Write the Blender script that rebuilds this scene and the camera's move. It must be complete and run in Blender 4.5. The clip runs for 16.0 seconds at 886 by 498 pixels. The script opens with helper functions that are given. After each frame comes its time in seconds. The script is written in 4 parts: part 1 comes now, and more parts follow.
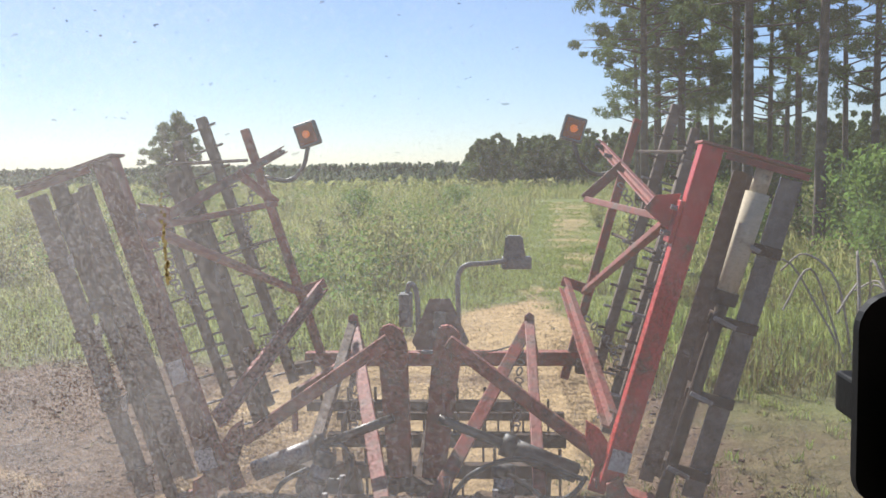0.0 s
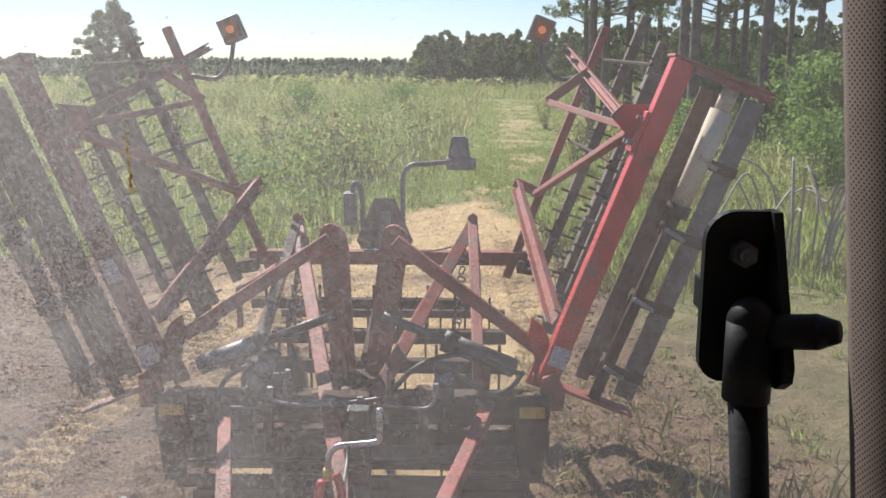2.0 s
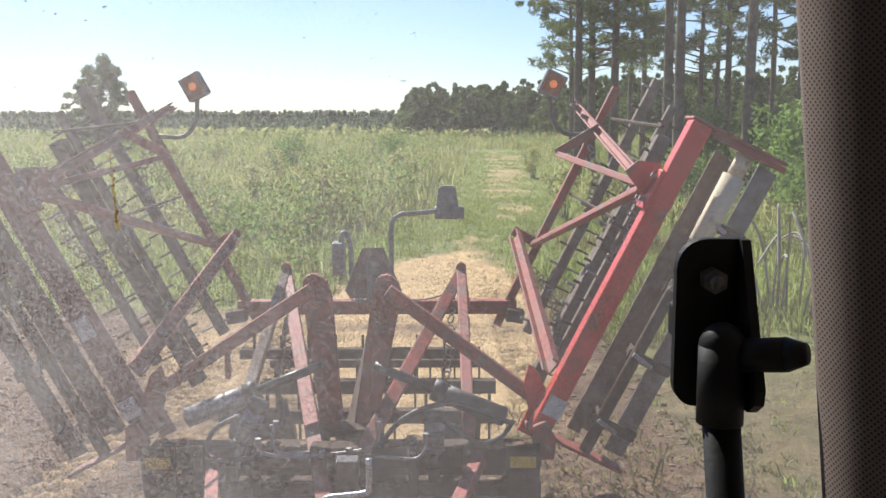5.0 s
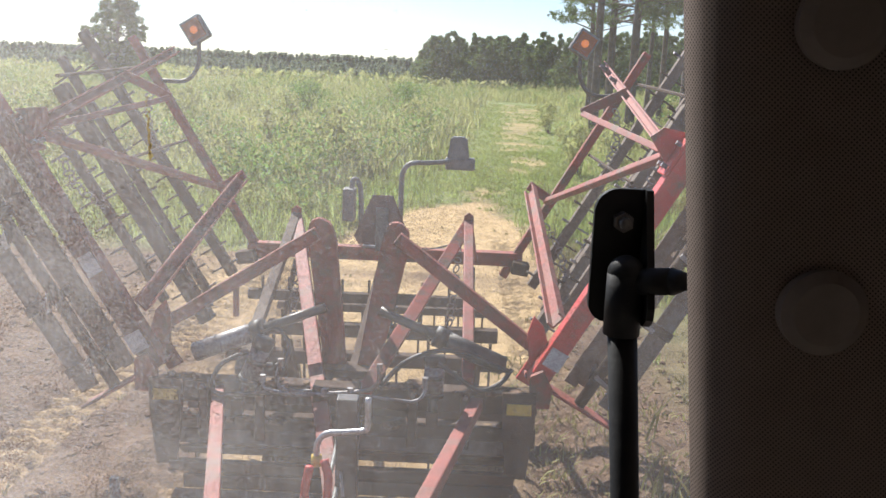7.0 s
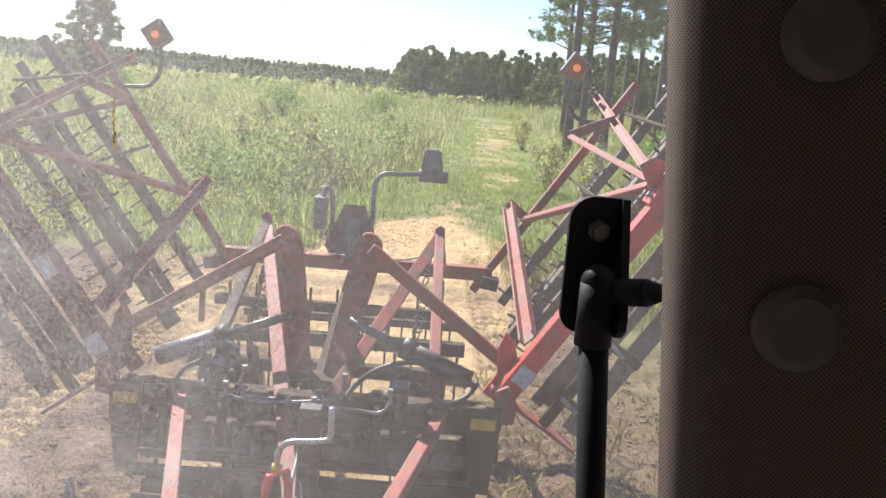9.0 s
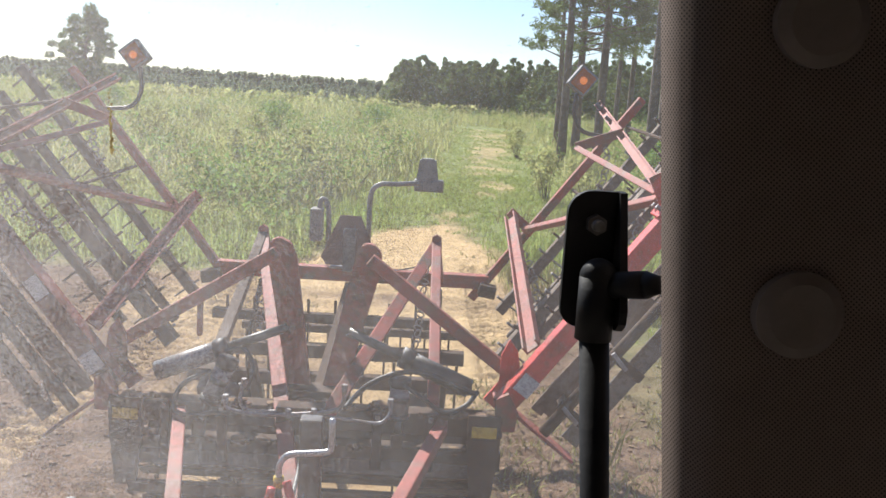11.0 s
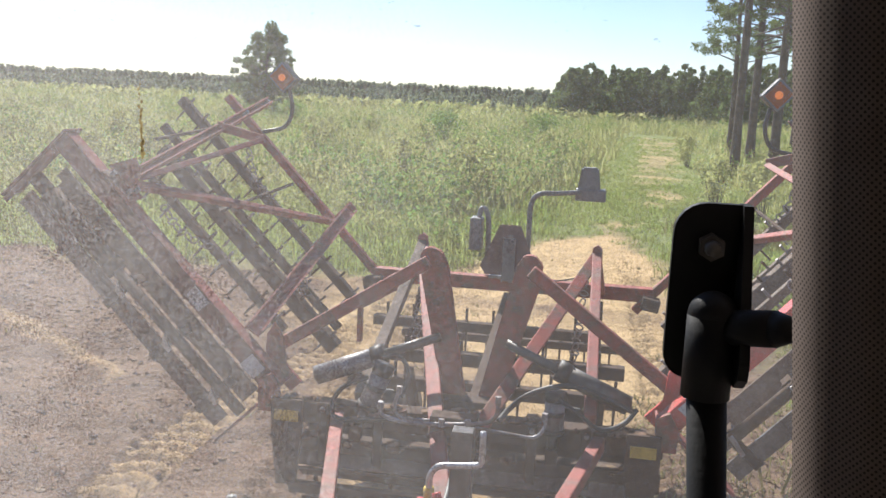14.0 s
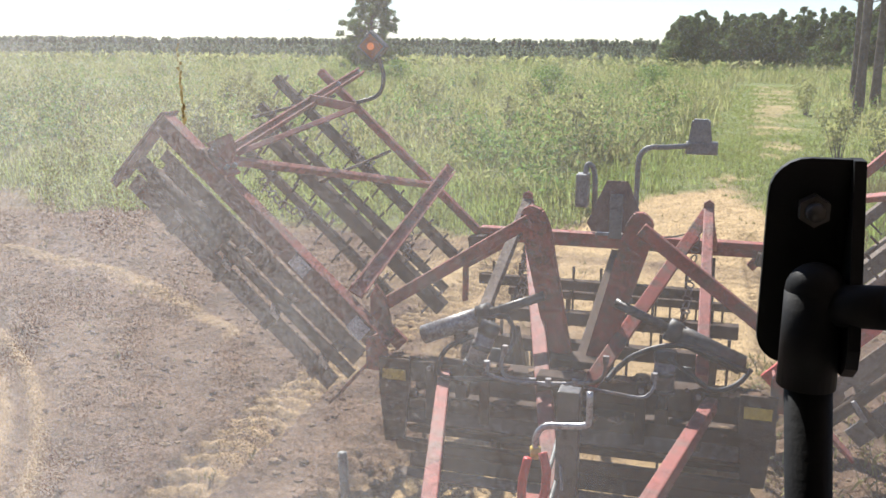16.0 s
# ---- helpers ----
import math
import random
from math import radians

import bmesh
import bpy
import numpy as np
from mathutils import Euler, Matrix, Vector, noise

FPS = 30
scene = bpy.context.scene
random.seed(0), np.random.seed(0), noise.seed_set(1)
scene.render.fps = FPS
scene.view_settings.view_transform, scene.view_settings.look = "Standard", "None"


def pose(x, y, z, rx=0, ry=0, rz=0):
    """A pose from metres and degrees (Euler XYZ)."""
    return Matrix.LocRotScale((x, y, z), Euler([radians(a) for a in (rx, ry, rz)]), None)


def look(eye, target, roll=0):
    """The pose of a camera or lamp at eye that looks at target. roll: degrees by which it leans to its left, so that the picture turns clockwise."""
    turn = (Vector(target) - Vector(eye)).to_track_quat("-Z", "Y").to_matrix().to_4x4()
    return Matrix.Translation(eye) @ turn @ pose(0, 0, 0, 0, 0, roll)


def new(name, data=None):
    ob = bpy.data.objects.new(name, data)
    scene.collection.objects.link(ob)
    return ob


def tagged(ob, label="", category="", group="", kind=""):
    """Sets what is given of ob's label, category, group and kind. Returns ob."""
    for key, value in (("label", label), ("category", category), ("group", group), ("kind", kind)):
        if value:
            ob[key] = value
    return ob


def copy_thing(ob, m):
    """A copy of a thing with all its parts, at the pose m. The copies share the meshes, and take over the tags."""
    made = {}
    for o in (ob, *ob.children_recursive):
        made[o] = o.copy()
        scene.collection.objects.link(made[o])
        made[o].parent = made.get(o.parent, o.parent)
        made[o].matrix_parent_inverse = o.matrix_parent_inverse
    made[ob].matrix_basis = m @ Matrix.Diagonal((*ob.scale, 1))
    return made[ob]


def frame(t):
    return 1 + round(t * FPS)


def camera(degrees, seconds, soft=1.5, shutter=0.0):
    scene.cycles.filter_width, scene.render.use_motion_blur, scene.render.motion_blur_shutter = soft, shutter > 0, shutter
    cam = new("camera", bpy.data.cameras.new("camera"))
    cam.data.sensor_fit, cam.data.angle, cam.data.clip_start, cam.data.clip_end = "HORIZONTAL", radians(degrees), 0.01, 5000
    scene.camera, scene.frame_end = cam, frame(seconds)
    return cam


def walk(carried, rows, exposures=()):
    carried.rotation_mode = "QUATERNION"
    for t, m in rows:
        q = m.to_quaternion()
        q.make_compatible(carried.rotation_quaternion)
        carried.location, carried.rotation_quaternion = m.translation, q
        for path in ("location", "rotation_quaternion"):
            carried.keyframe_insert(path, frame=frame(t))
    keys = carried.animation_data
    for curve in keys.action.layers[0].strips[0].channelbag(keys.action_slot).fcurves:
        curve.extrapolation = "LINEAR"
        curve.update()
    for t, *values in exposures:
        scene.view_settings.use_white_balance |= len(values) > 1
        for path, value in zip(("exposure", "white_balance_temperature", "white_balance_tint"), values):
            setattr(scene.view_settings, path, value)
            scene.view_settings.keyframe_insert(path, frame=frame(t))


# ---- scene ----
EXPO = [(t, e, 6250, 10) for t, e in ((0.0, 0.64), (0.5, 0.54), (1.0, 0.38), (1.5, 0.32), (2.0, 0.73), (3.0, 0.9), (3.5, 0.9), (6.0, 0.84), (7.0, 1.02), (8.0, 1.28), (9.0, 1.18), (11.5, 1.02), (12.5, 1.02), (14.5, 0.93), (16.0, 0.98))]
cam = camera(51.84, 16.0, soft=1.6)
walk(cam, [
    (0.0, pose(0.438, 0.076, 2.407, 85.19, 0.99, 4.08)),
    (0.5, pose(0.444, 0.083, 2.393, 87.26, 1.47, 2.26)),
    (1.0, pose(0.443, 0.075, 2.391, 89.46, 2.20, 1.78)),
    (1.5, pose(0.444, 0.047, 2.412, 84.03, 1.10, 3.05)),
    (2.0, pose(0.448, 0.028, 2.418, 78.85, -0.23, 0.81)),
    (2.5, pose(0.451, 0.031, 2.413, 78.70, -1.24, -1.23)),
    (3.0, pose(0.451, 0.036, 2.412, 80.07, -1.52, -0.29)),
    (3.5, pose(0.448, 0.034, 2.411, 82.01, -1.45, -1.27)),
    (6.0, pose(0.465, -0.028, 2.416, 81.94, 1.06, 0.79)),
    (6.5, pose(0.484, -0.078, 2.418, 80.57, -0.68, 2.35)),
    (7.0, pose(0.471, -0.059, 2.419, 78.89, -2.33, 1.15)),
    (7.5, pose(0.470, -0.053, 2.418, 77.40, -4.37, -1.35)),
    (8.0, pose(0.470, -0.054, 2.416, 77.69, -5.05, -1.89)),
    (8.5, pose(0.471, -0.050, 2.415, 78.66, -5.08, -0.83)),
    (9.0, pose(0.471, -0.050, 2.413, 79.80, -4.81, -0.28)),
    (11.5, pose(0.470, -0.052, 2.408, 80.62, -3.39, -0.93)),
    (12.0, pose(0.469, -0.050, 2.409, 80.94, -3.39, -1.24)),
    (12.5, pose(0.472, -0.040, 2.410, 81.17, -3.42, -1.58)),
    (13.0, pose(0.485, -0.014, 2.410, 81.28, -3.55, 0.90)),
    (13.5, pose(0.491, 0.001, 2.410, 80.53, -3.18, 6.12)),
    (14.0, pose(0.503, 0.024, 2.403, 80.44, -2.69, 9.63)),
    (14.5, pose(0.511, 0.045, 2.399, 80.06, -1.48, 15.60)),
    (15.0, pose(0.514, 0.057, 2.399, 78.46, -0.31, 17.44)),
    (15.5, pose(0.515, 0.069, 2.397, 77.17, -0.44, 17.12)),
    (16.0, pose(0.512, 0.060, 2.401, 77.64, -0.50, 16.08)),
], exposures=EXPO)

# ---------------------------------------------------------------- light
SUN_AZ, SUN_EL = 31.0, 42.0      # degrees left of straight ahead, degrees up
world = bpy.data.worlds.new("sky")
scene.world = world
world.use_nodes = True
wn = world.node_tree.nodes
sky = wn.new("ShaderNodeTexSky")
sky.sky_type, sky.sun_disc = "NISHITA", False
sky.sun_elevation, sky.sun_rotation = radians(SUN_EL), radians(-SUN_AZ)
sky.air_density, sky.dust_density, sky.altitude = 1.0, 0.15, 50
wn["Background"].inputs[1].default_value = 0.061
tint = wn.new("ShaderNodeMix")
tint.data_type, tint.blend_type = "RGBA", "MULTIPLY"
tint.inputs[0].default_value, tint.inputs[7].default_value = 1.0, (0.89, 0.965, 1.17, 1)
world.node_tree.links.new(sky.outputs[0], tint.inputs[6])
world.node_tree.links.new(tint.outputs[2], wn["Background"].inputs[0])
sun = new("sun", bpy.data.lights.new("sun", "SUN"))
sun.data.energy, sun.data.angle, sun.data.color = 5.0, radians(0.55), (1.0, 0.95, 0.87)
_d = Vector((-math.sin(radians(SUN_AZ)) * math.cos(radians(SUN_EL)), math.cos(radians(SUN_AZ)) * math.cos(radians(SUN_EL)), math.sin(radians(SUN_EL))))
sun.matrix_world = look(_d * 50, (0, 0, 0))


# ---------------------------------------------------------------- materials
def mat(name, col, rough=0.6, metal=0.0, col2=None, scale=20.0, detail=6.0, bump=0.0, bscale=None, lo=0.35, hi=0.65, rnd=0.0, spec=0.5,
        col3=None, scale3=3.0, lo3=0.5, hi3=0.7, trans=0.0, island=False):
    """A surface: two colours mixed by fine noise, a third in larger patches, relief, and a chance change from piece to piece."""
    m = bpy.data.materials.new(name)
    m.use_nodes = True
    n, l = m.node_tree.nodes, m.node_tree.links
    b = n["Principled BSDF"]
    b.inputs["Roughness"].default_value, b.inputs["Metallic"].default_value = rough, metal
    b.inputs["Specular IOR Level"].default_value = spec
    co = n.new("ShaderNodeTexCoord").outputs["Object"]

    def noise_mask(s, a, c):
        t = n.new("ShaderNodeTexNoise")
        t.inputs["Scale"].default_value, t.inputs["Detail"].default_value = s, detail
        t.inputs["Roughness"].default_value = 0.65
        l.new(co, t.inputs["Vector"])
        r = n.new("ShaderNodeMapRange")
        r.inputs[1].default_value, r.inputs[2].default_value = a, c
        l.new(t.outputs[0], r.inputs[0])
        return t.outputs[0], r.outputs[0]

    def mixer(fac, a, c):
        x = n.new("ShaderNodeMix")
        x.data_type = "RGBA"
        if isinstance(fac, float):
            x.inputs[0].default_value = fac
        else:
            l.new(fac, x.inputs[0])
        for i, v in ((6, a), (7, c)):
            if isinstance(v, tuple):
                x.inputs[i].default_value = (*v, 1)
            else:
                l.new(v, x.inputs[i])
        return x.outputs[2]
    raw, fac = noise_mask(scale, lo, hi)
    out = mixer(fac, col, col2 or col)
    if col3:
        out = mixer(noise_mask(scale3, lo3, hi3)[1], out, col3)
    if rnd:
        hsv = n.new("ShaderNodeHueSaturation")
        src = n.new("ShaderNodeNewGeometry").outputs["Random Per Island"] if island else n.new("ShaderNodeObjectInfo").outputs["Random"]
        r = n.new("ShaderNodeMapRange")
        r.inputs[3].default_value, r.inputs[4].default_value = 1 - rnd, 1 + rnd
        l.new(src, r.inputs[0])
        l.new(r.outputs[0], hsv.inputs["Value"])
        r2 = n.new("ShaderNodeMapRange")
        r2.inputs[3].default_value, r2.inputs[4].default_value = 0.5 - rnd * 0.06, 0.5 + rnd * 0.06
        l.new(src, r2.inputs[0])
        l.new(r2.outputs[0], hsv.inputs["Hue"])
        l.new(out, hsv.inputs["Color"])
        out = hsv.outputs[0]
    l.new(out, b.inputs["Base Color"])
    if bump:
        bp = n.new("ShaderNodeBump")
        bp.inputs["Strength"].default_value, bp.inputs["Distance"].default_value = bump, 0.02
        l.new(raw if bscale is None else noise_mask(bscale, 0, 1)[0], bp.inputs["Height"])
        l.new(bp.outputs[0], b.inputs["Normal"])
    if trans:
        tl = n.new("ShaderNodeBsdfTranslucent")
        l.new(out, tl.inputs[0])
        mx = n.new("ShaderNodeMixShader")
        mx.inputs[0].default_value = trans
        l.new(b.outputs[0], mx.inputs[1])
        l.new(tl.outputs[0], mx.inputs[2])
        l.new(mx.outputs[0], n["Material Output"].inputs[0])
    return m


# red brightened so that its sunlit look is part of the colour
M_RED_LIT = mat("lit_red_paint", (0.56, 0.05, 0.042), 0.45, 0, (0.44, 0.045, 0.038), 9, bump=0.08, bscale=60, col3=(0.15, 0.075, 0.05), scale3=5, lo3=0.52, hi3=0.7)
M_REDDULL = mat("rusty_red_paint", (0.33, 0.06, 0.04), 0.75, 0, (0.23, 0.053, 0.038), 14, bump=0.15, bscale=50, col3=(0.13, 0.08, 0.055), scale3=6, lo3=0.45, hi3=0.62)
M_PINK = mat("faded_red_paint", (0.31, 0.068, 0.05), 0.7, 0, (0.21, 0.056, 0.043), 12, bump=0.12, bscale=60, col3=(0.17, 0.10, 0.075), scale3=5, lo3=0.47, hi3=0.66)
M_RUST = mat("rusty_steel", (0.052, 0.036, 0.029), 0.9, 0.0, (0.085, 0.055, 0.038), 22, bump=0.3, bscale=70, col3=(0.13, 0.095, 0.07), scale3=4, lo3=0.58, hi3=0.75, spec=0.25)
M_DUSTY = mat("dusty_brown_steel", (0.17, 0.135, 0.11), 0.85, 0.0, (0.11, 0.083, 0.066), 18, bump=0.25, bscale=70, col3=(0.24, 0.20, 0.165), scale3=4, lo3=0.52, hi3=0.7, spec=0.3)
# dirty red, darkened further for faces turned away from the sun
M_GRIME_SHADE = mat("grimy_shaded_red_paint", (0.15, 0.042, 0.034), 0.85, 0, (0.095, 0.05, 0.04), 11, bump=0.15, bscale=60, col3=(0.24, 0.045, 0.035), scale3=4, lo3=0.55, hi3=0.72, spec=0.2)
M_BLADE = mat("worn_blade_steel", (0.17, 0.17, 0.185), 0.4, 0.7, (0.10, 0.09, 0.085), 9, bump=0.1, col3=(0.09, 0.06, 0.045), scale3=4, lo3=0.5, hi3=0.65)
M_STEEL = mat("worn_steel", (0.30, 0.30, 0.31), 0.5, 0.4, (0.20, 0.18, 0.17), 15, bump=0.1, col3=(0.16, 0.11, 0.08), scale3=5, lo3=0.5, hi3=0.7)
M_BRIGHT = mat("bright_steel", (0.55, 0.55, 0.56), 0.4, 0.7, (0.36, 0.35, 0.34), 12)
M_DARK = mat("dark_oily_steel", (0.10, 0.095, 0.09), 0.45, 0.5, (0.06, 0.055, 0.05), 20)
M_CREAM = mat("cream_paint", (0.58, 0.51, 0.37), 0.85, 0, (0.50, 0.43, 0.30), 18, bump=0.1, col3=(0.16, 0.11, 0.08), scale3=6, lo3=0.56, hi3=0.68)
M_BLACK = mat("black_rubber", (0.02, 0.02, 0.021), 0.55, 0, (0.035, 0.033, 0.03), 30, bump=0.1)
M_GREY = mat("grey_plastic", (0.20, 0.205, 0.19), 0.55, 0, (0.14, 0.145, 0.135), 16, bump=0.1)
M_DKRED = mat("dull_sign_back", (0.12, 0.07, 0.065), 0.6, 0.2, (0.17, 0.10, 0.09), 14, bump=0.08)
M_WHITE = mat("white_decal", (0.5, 0.48, 0.47), 0.6, 0, (0.36, 0.33, 0.32), 25)
M_YELLOW = mat("yellow_decal", (0.62, 0.42, 0.06), 0.5, 0, (0.45, 0.30, 0.06), 25)
def glow_material(name, col, power):
    m = mat(name, col, 0.4)
    b = m.node_tree.nodes["Principled BSDF"]
    b.inputs["Emission Color"].default_value, b.inputs["Emission Strength"].default_value = (*col, 1), power
    return m


M_SMEAR = mat("dried_smear", (0.30, 0.24, 0.10), 0.9, 0, (0.14, 0.10, 0.05), 900, trans=0.8)
M_BULB = glow_material("orange_bulb", (1.0, 0.27, 0.05), 0.16)
M_AMBER = mat("amber_lens", (0.50, 0.13, 0.03), 0.3, 0, (0.40, 0.10, 0.02), 60, trans=0.45)
M_CLOD = mat("clod_soil", (0.22, 0.145, 0.10), 0.95, 0, (0.15, 0.10, 0.07), 12, bump=0.4, bscale=60, rnd=0.35, island=True, spec=0.1)
M_TRUNK = mat("pine_bark", (0.12, 0.09, 0.073), 0.9, 0, (0.065, 0.048, 0.04), 5, bump=0.6, bscale=9, col3=(0.17, 0.135, 0.11), scale3=1.2)
M_NEEDLE = mat("pine_needles", (0.12, 0.165, 0.06), 0.95, 0, (0.16, 0.20, 0.08), 0.7, rnd=0.35, trans=0.35, island=True, spec=0.04)
M_LEAF = mat("broad_leaves", (0.15, 0.23, 0.06), 0.95, 0, (0.20, 0.29, 0.085), 1.3, rnd=0.2, trans=0.5, island=True, spec=0.04)
M_WEED = mat("tall_weeds", (0.32, 0.34, 0.125), 0.95, 0, (0.41, 0.39, 0.19), 0.12, rnd=0.22, trans=0.5, island=True, spec=0.04, col3=(0.19, 0.23, 0.075), scale3=0.22, lo3=0.5, hi3=0.68)
M_GRASS = mat("green_grass", (0.25, 0.31, 0.085), 0.95, 0, (0.33, 0.36, 0.13), 0.5, rnd=0.3, trans=0.5, island=True, spec=0.04)
M_DRY = mat("dry_grass", (0.26, 0.23, 0.10), 0.8, 0, (0.21, 0.19, 0.08), 0.6, rnd=0.3, trans=0.3, island=True, spec=0.2)
# paler and greyer than the near needles: distance haze put into the colour
M_FAR_HAZE = mat("far_woods", (0.16, 0.20, 0.125), 0.9, 0, (0.20, 0.235, 0.155), 0.05, rnd=0.2, trans=0.5, island=True, spec=0.1)
M_TWIG = mat("dead_twigs", (0.32, 0.29, 0.25), 0.9, 0, (0.24, 0.21, 0.18), 8)


def ground_material():
    m = bpy.data.materials.new("soil_and_turf")
    m.use_nodes = True
    n, l = m.node_tree.nodes, m.node_tree.links
    b = n["Principled BSDF"]
    b.inputs["Roughness"].default_value, b.inputs["Specular IOR Level"].default_value = 0.95, 0.15
    co = n.new("ShaderNodeTexCoord").outputs["Object"]

    def tex(s, d=8.0, r=0.65):
        t = n.new("ShaderNodeTexNoise")
        t.inputs["Scale"].default_value, t.inputs["Detail"].default_value, t.inputs["Roughness"].default_value = s, d, r
        l.new(co, t.inputs["Vector"])
        return t.outputs[0]

    def rng(v, a, c):
        r = n.new("ShaderNodeMapRange")
        r.inputs[1].default_value, r.inputs[2].default_value = a, c
        l.new(v, r.inputs[0])
        return r.outputs[0]

    def mixc(f, a, c):
        x = n.new("ShaderNodeMix")
        x.data_type = "RGBA"
        l.new(f, x.inputs[0])
        for i, v in ((6, a), (7, c)):
            if isinstance(v, tuple):
                x.inputs[i].default_value = (*v, 1)
            else:
                l.new(v, x.inputs[i])
        return x.outputs[2]
    att = n.new("ShaderNodeAttribute")
    att.attribute_name = "cover"
    sep = n.new("ShaderNodeSeparateColor")
    l.new(att.outputs["Color"], sep.inputs[0])
    soil = mixc(rng(tex(3.0), 0.35, 0.7), (0.175, 0.112, 0.078), (0.105, 0.068, 0.05))
    soil = mixc(rng(tex(30.0), 0.5, 0.75), soil, (0.27, 0.19, 0.13))
    soil = mixc(rng(tex(1.1), 0.46, 0.68), soil, (0.08, 0.052, 0.04))
    sand = mixc(rng(tex(6.0), 0.35, 0.7), (0.56, 0.40, 0.205), (0.41, 0.285, 0.145))
    turf = mixc(rng(tex(2.5), 0.35, 0.65), (0.15, 0.19, 0.055), (0.20, 0.215, 0.08))
    c = mixc(sep.outputs[1], soil, sand)
    c = mixc(sep.outputs[0], c, turf)
    l.new(c, b.inputs["Base Color"])
    bp = n.new("ShaderNodeBump")
    bp.inputs["Strength"].default_value, bp.inputs["Distance"].default_value = 0.9, 0.05
    l.new(tex(14.0, 8.0, 0.7), bp.inputs["Height"])
    l.new(bp.outputs[0], b.inputs["Normal"])
    return m


M_SOIL = ground_material()


# ---------------------------------------------------------------- mesh helpers
def mesh_of(bm, name, material, smooth=False):
    me = bpy.data.meshes.new(name)
    bm.normal_update()
    bm.to_mesh(me)
    bm.free()
    me.materials.append(material)
    if smooth:
        for p in me.polygons:
            p.use_smooth = True
    return me


def part(name, bm, material, parent, label="", smooth=False):
    ob = new(name, mesh_of(bm, name, material, smooth))
    ob.parent = parent
    return tagged(ob, label) if label else ob


def thing(name, label, category, at=(0, 0, 0), group="", kind=""):
    ob = new(name)
    ob.empty_display_size = 0.1
    ob.location = at
    return tagged(ob, label, category, group, kind)


def frame_to(p, q, up=(0, 0, 1)):
    p, q, up = Vector(p), Vector(q), Vector(up)
    d = (q - p).normalized()
    if abs(d.dot(up)) > 0.98:
        up = Vector((0, 1, 0))
    s = up.cross(d).normalized()
    u = d.cross(s)
    m = Matrix((s, u, d)).transposed().to_4x4()
    m.translation = p
    return m, (q - p).length


def bar(p, q, w, h, up=(0, 0, 1), bm=None, bev=0.006):
    """A rolled bar of width w (sideways) and height h (along up) from p to q, with rounded edges."""
    bm = bm or bmesh.new()
    m, ln = frame_to(p, q, up)
    r = bmesh.ops.create_cube(bm, size=1, matrix=m @ Matrix.Translation((0, 0, ln / 2)) @ Matrix.Diagonal((w, h, ln, 1)))
    if bev:
        es = list({e for v in r["verts"] for e in v.link_edges})
        bmesh.ops.bevel(bm, geom=es, offset=min(bev, w * 0.3, h * 0.3), segments=2, affect="EDGES", profile=0.5)
    return bm


def rod(p, q, r, r2=None, seg=12, bm=None):
    bm = bm or bmesh.new()
    m, ln = frame_to(p, q)
    bmesh.ops.create_cone(bm, cap_ends=True, segments=seg, radius1=r, radius2=r if r2 is None else r2, depth=ln, matrix=m @ Matrix.Translation((0, 0, ln / 2)))
    return bm


def channel(p, q, w, d, th, up=(0, 0, 1), bm=None):
    """A U-shaped channel: web of width w, flanges of depth d on the up side."""
    bm = bm or bmesh.new()
    m, ln = frame_to(p, q, up)
    for sx, sy, x, y in ((w, th, 0, 0), (th, d, -w / 2 + th / 2, d / 2), (th, d, w / 2 - th / 2, d / 2)):
        bmesh.ops.create_cube(bm, size=1, matrix=m @ Matrix.Translation((x, y, ln / 2)) @ Matrix.Diagonal((sx, sy, ln, 1)))
    return bm


def pipe(points, r, seg=10, bm=None):
    """A bent pipe or hose through the points, rounded by a spline."""
    bm = bm or bmesh.new()
    pts = [Vector(p) for p in points]
    fine = []
    ext = [pts[0] * 2 - pts[1]] + pts + [pts[-1] * 2 - pts[-2]]
    for i in range(1, len(ext) - 2):
        a, b, c, d = ext[i - 1:i + 3]
        for k in range(5):
            t = k / 5
            fine.append(0.5 * ((2 * b) + (c - a) * t + (2 * a - 5 * b + 4 * c - d) * t * t + (3 * b - a - 3 * c + d) * t ** 3))
    fine.append(pts[-1])
    rings = []
    side = None
    for i, p in enumerate(fine):
        d = (fine[min(i + 1, len(fine) - 1)] - fine[max(i - 1, 0)]).normalized()
        if side is None:
            side = d.orthogonal().normalized()
        side = (side - d * side.dot(d)).normalized()
        up = d.cross(side)
        rings.append([bm.verts.new(p + (side * math.cos(a) + up * math.sin(a)) * r) for a in (2 * math.pi * k / seg for k in range(seg))])
    for a, b in zip(rings, rings[1:]):
        for k in range(seg):
            bm.faces.new((a[k], a[(k + 1) % seg], b[(k + 1) % seg], b[k]))
    bm.faces.new(rings[0][::-1])
    bm.faces.new(rings[-1])
    return bm


def plate(outline, th, m, bm=None, bev=0.0):
    """A flat plate: outline in its own xy plane, thickness th along z, put at m."""
    bm = bm or bmesh.new()
    a = [bm.verts.new(m @ Vector((x, y, -th / 2))) for x, y in outline]
    b = [bm.verts.new(m @ Vector((x, y, th / 2))) for x, y in outline]
    fs = [bm.faces.new(a[::-1]), bm.faces.new(b)]
    k = len(a)
    for i in range(k):
        fs.append(bm.faces.new((a[i], a[(i + 1) % k], b[(i + 1) % k], b[i])))
    if bev:
        bmesh.ops.bevel(bm, geom=list({e for f in fs for e in f.edges}), offset=bev, segments=2, affect="EDGES")
    return bm


XZ = pose(0, 0, 0, 90, 0, 0)     # plate plane: x and z, thickness along y


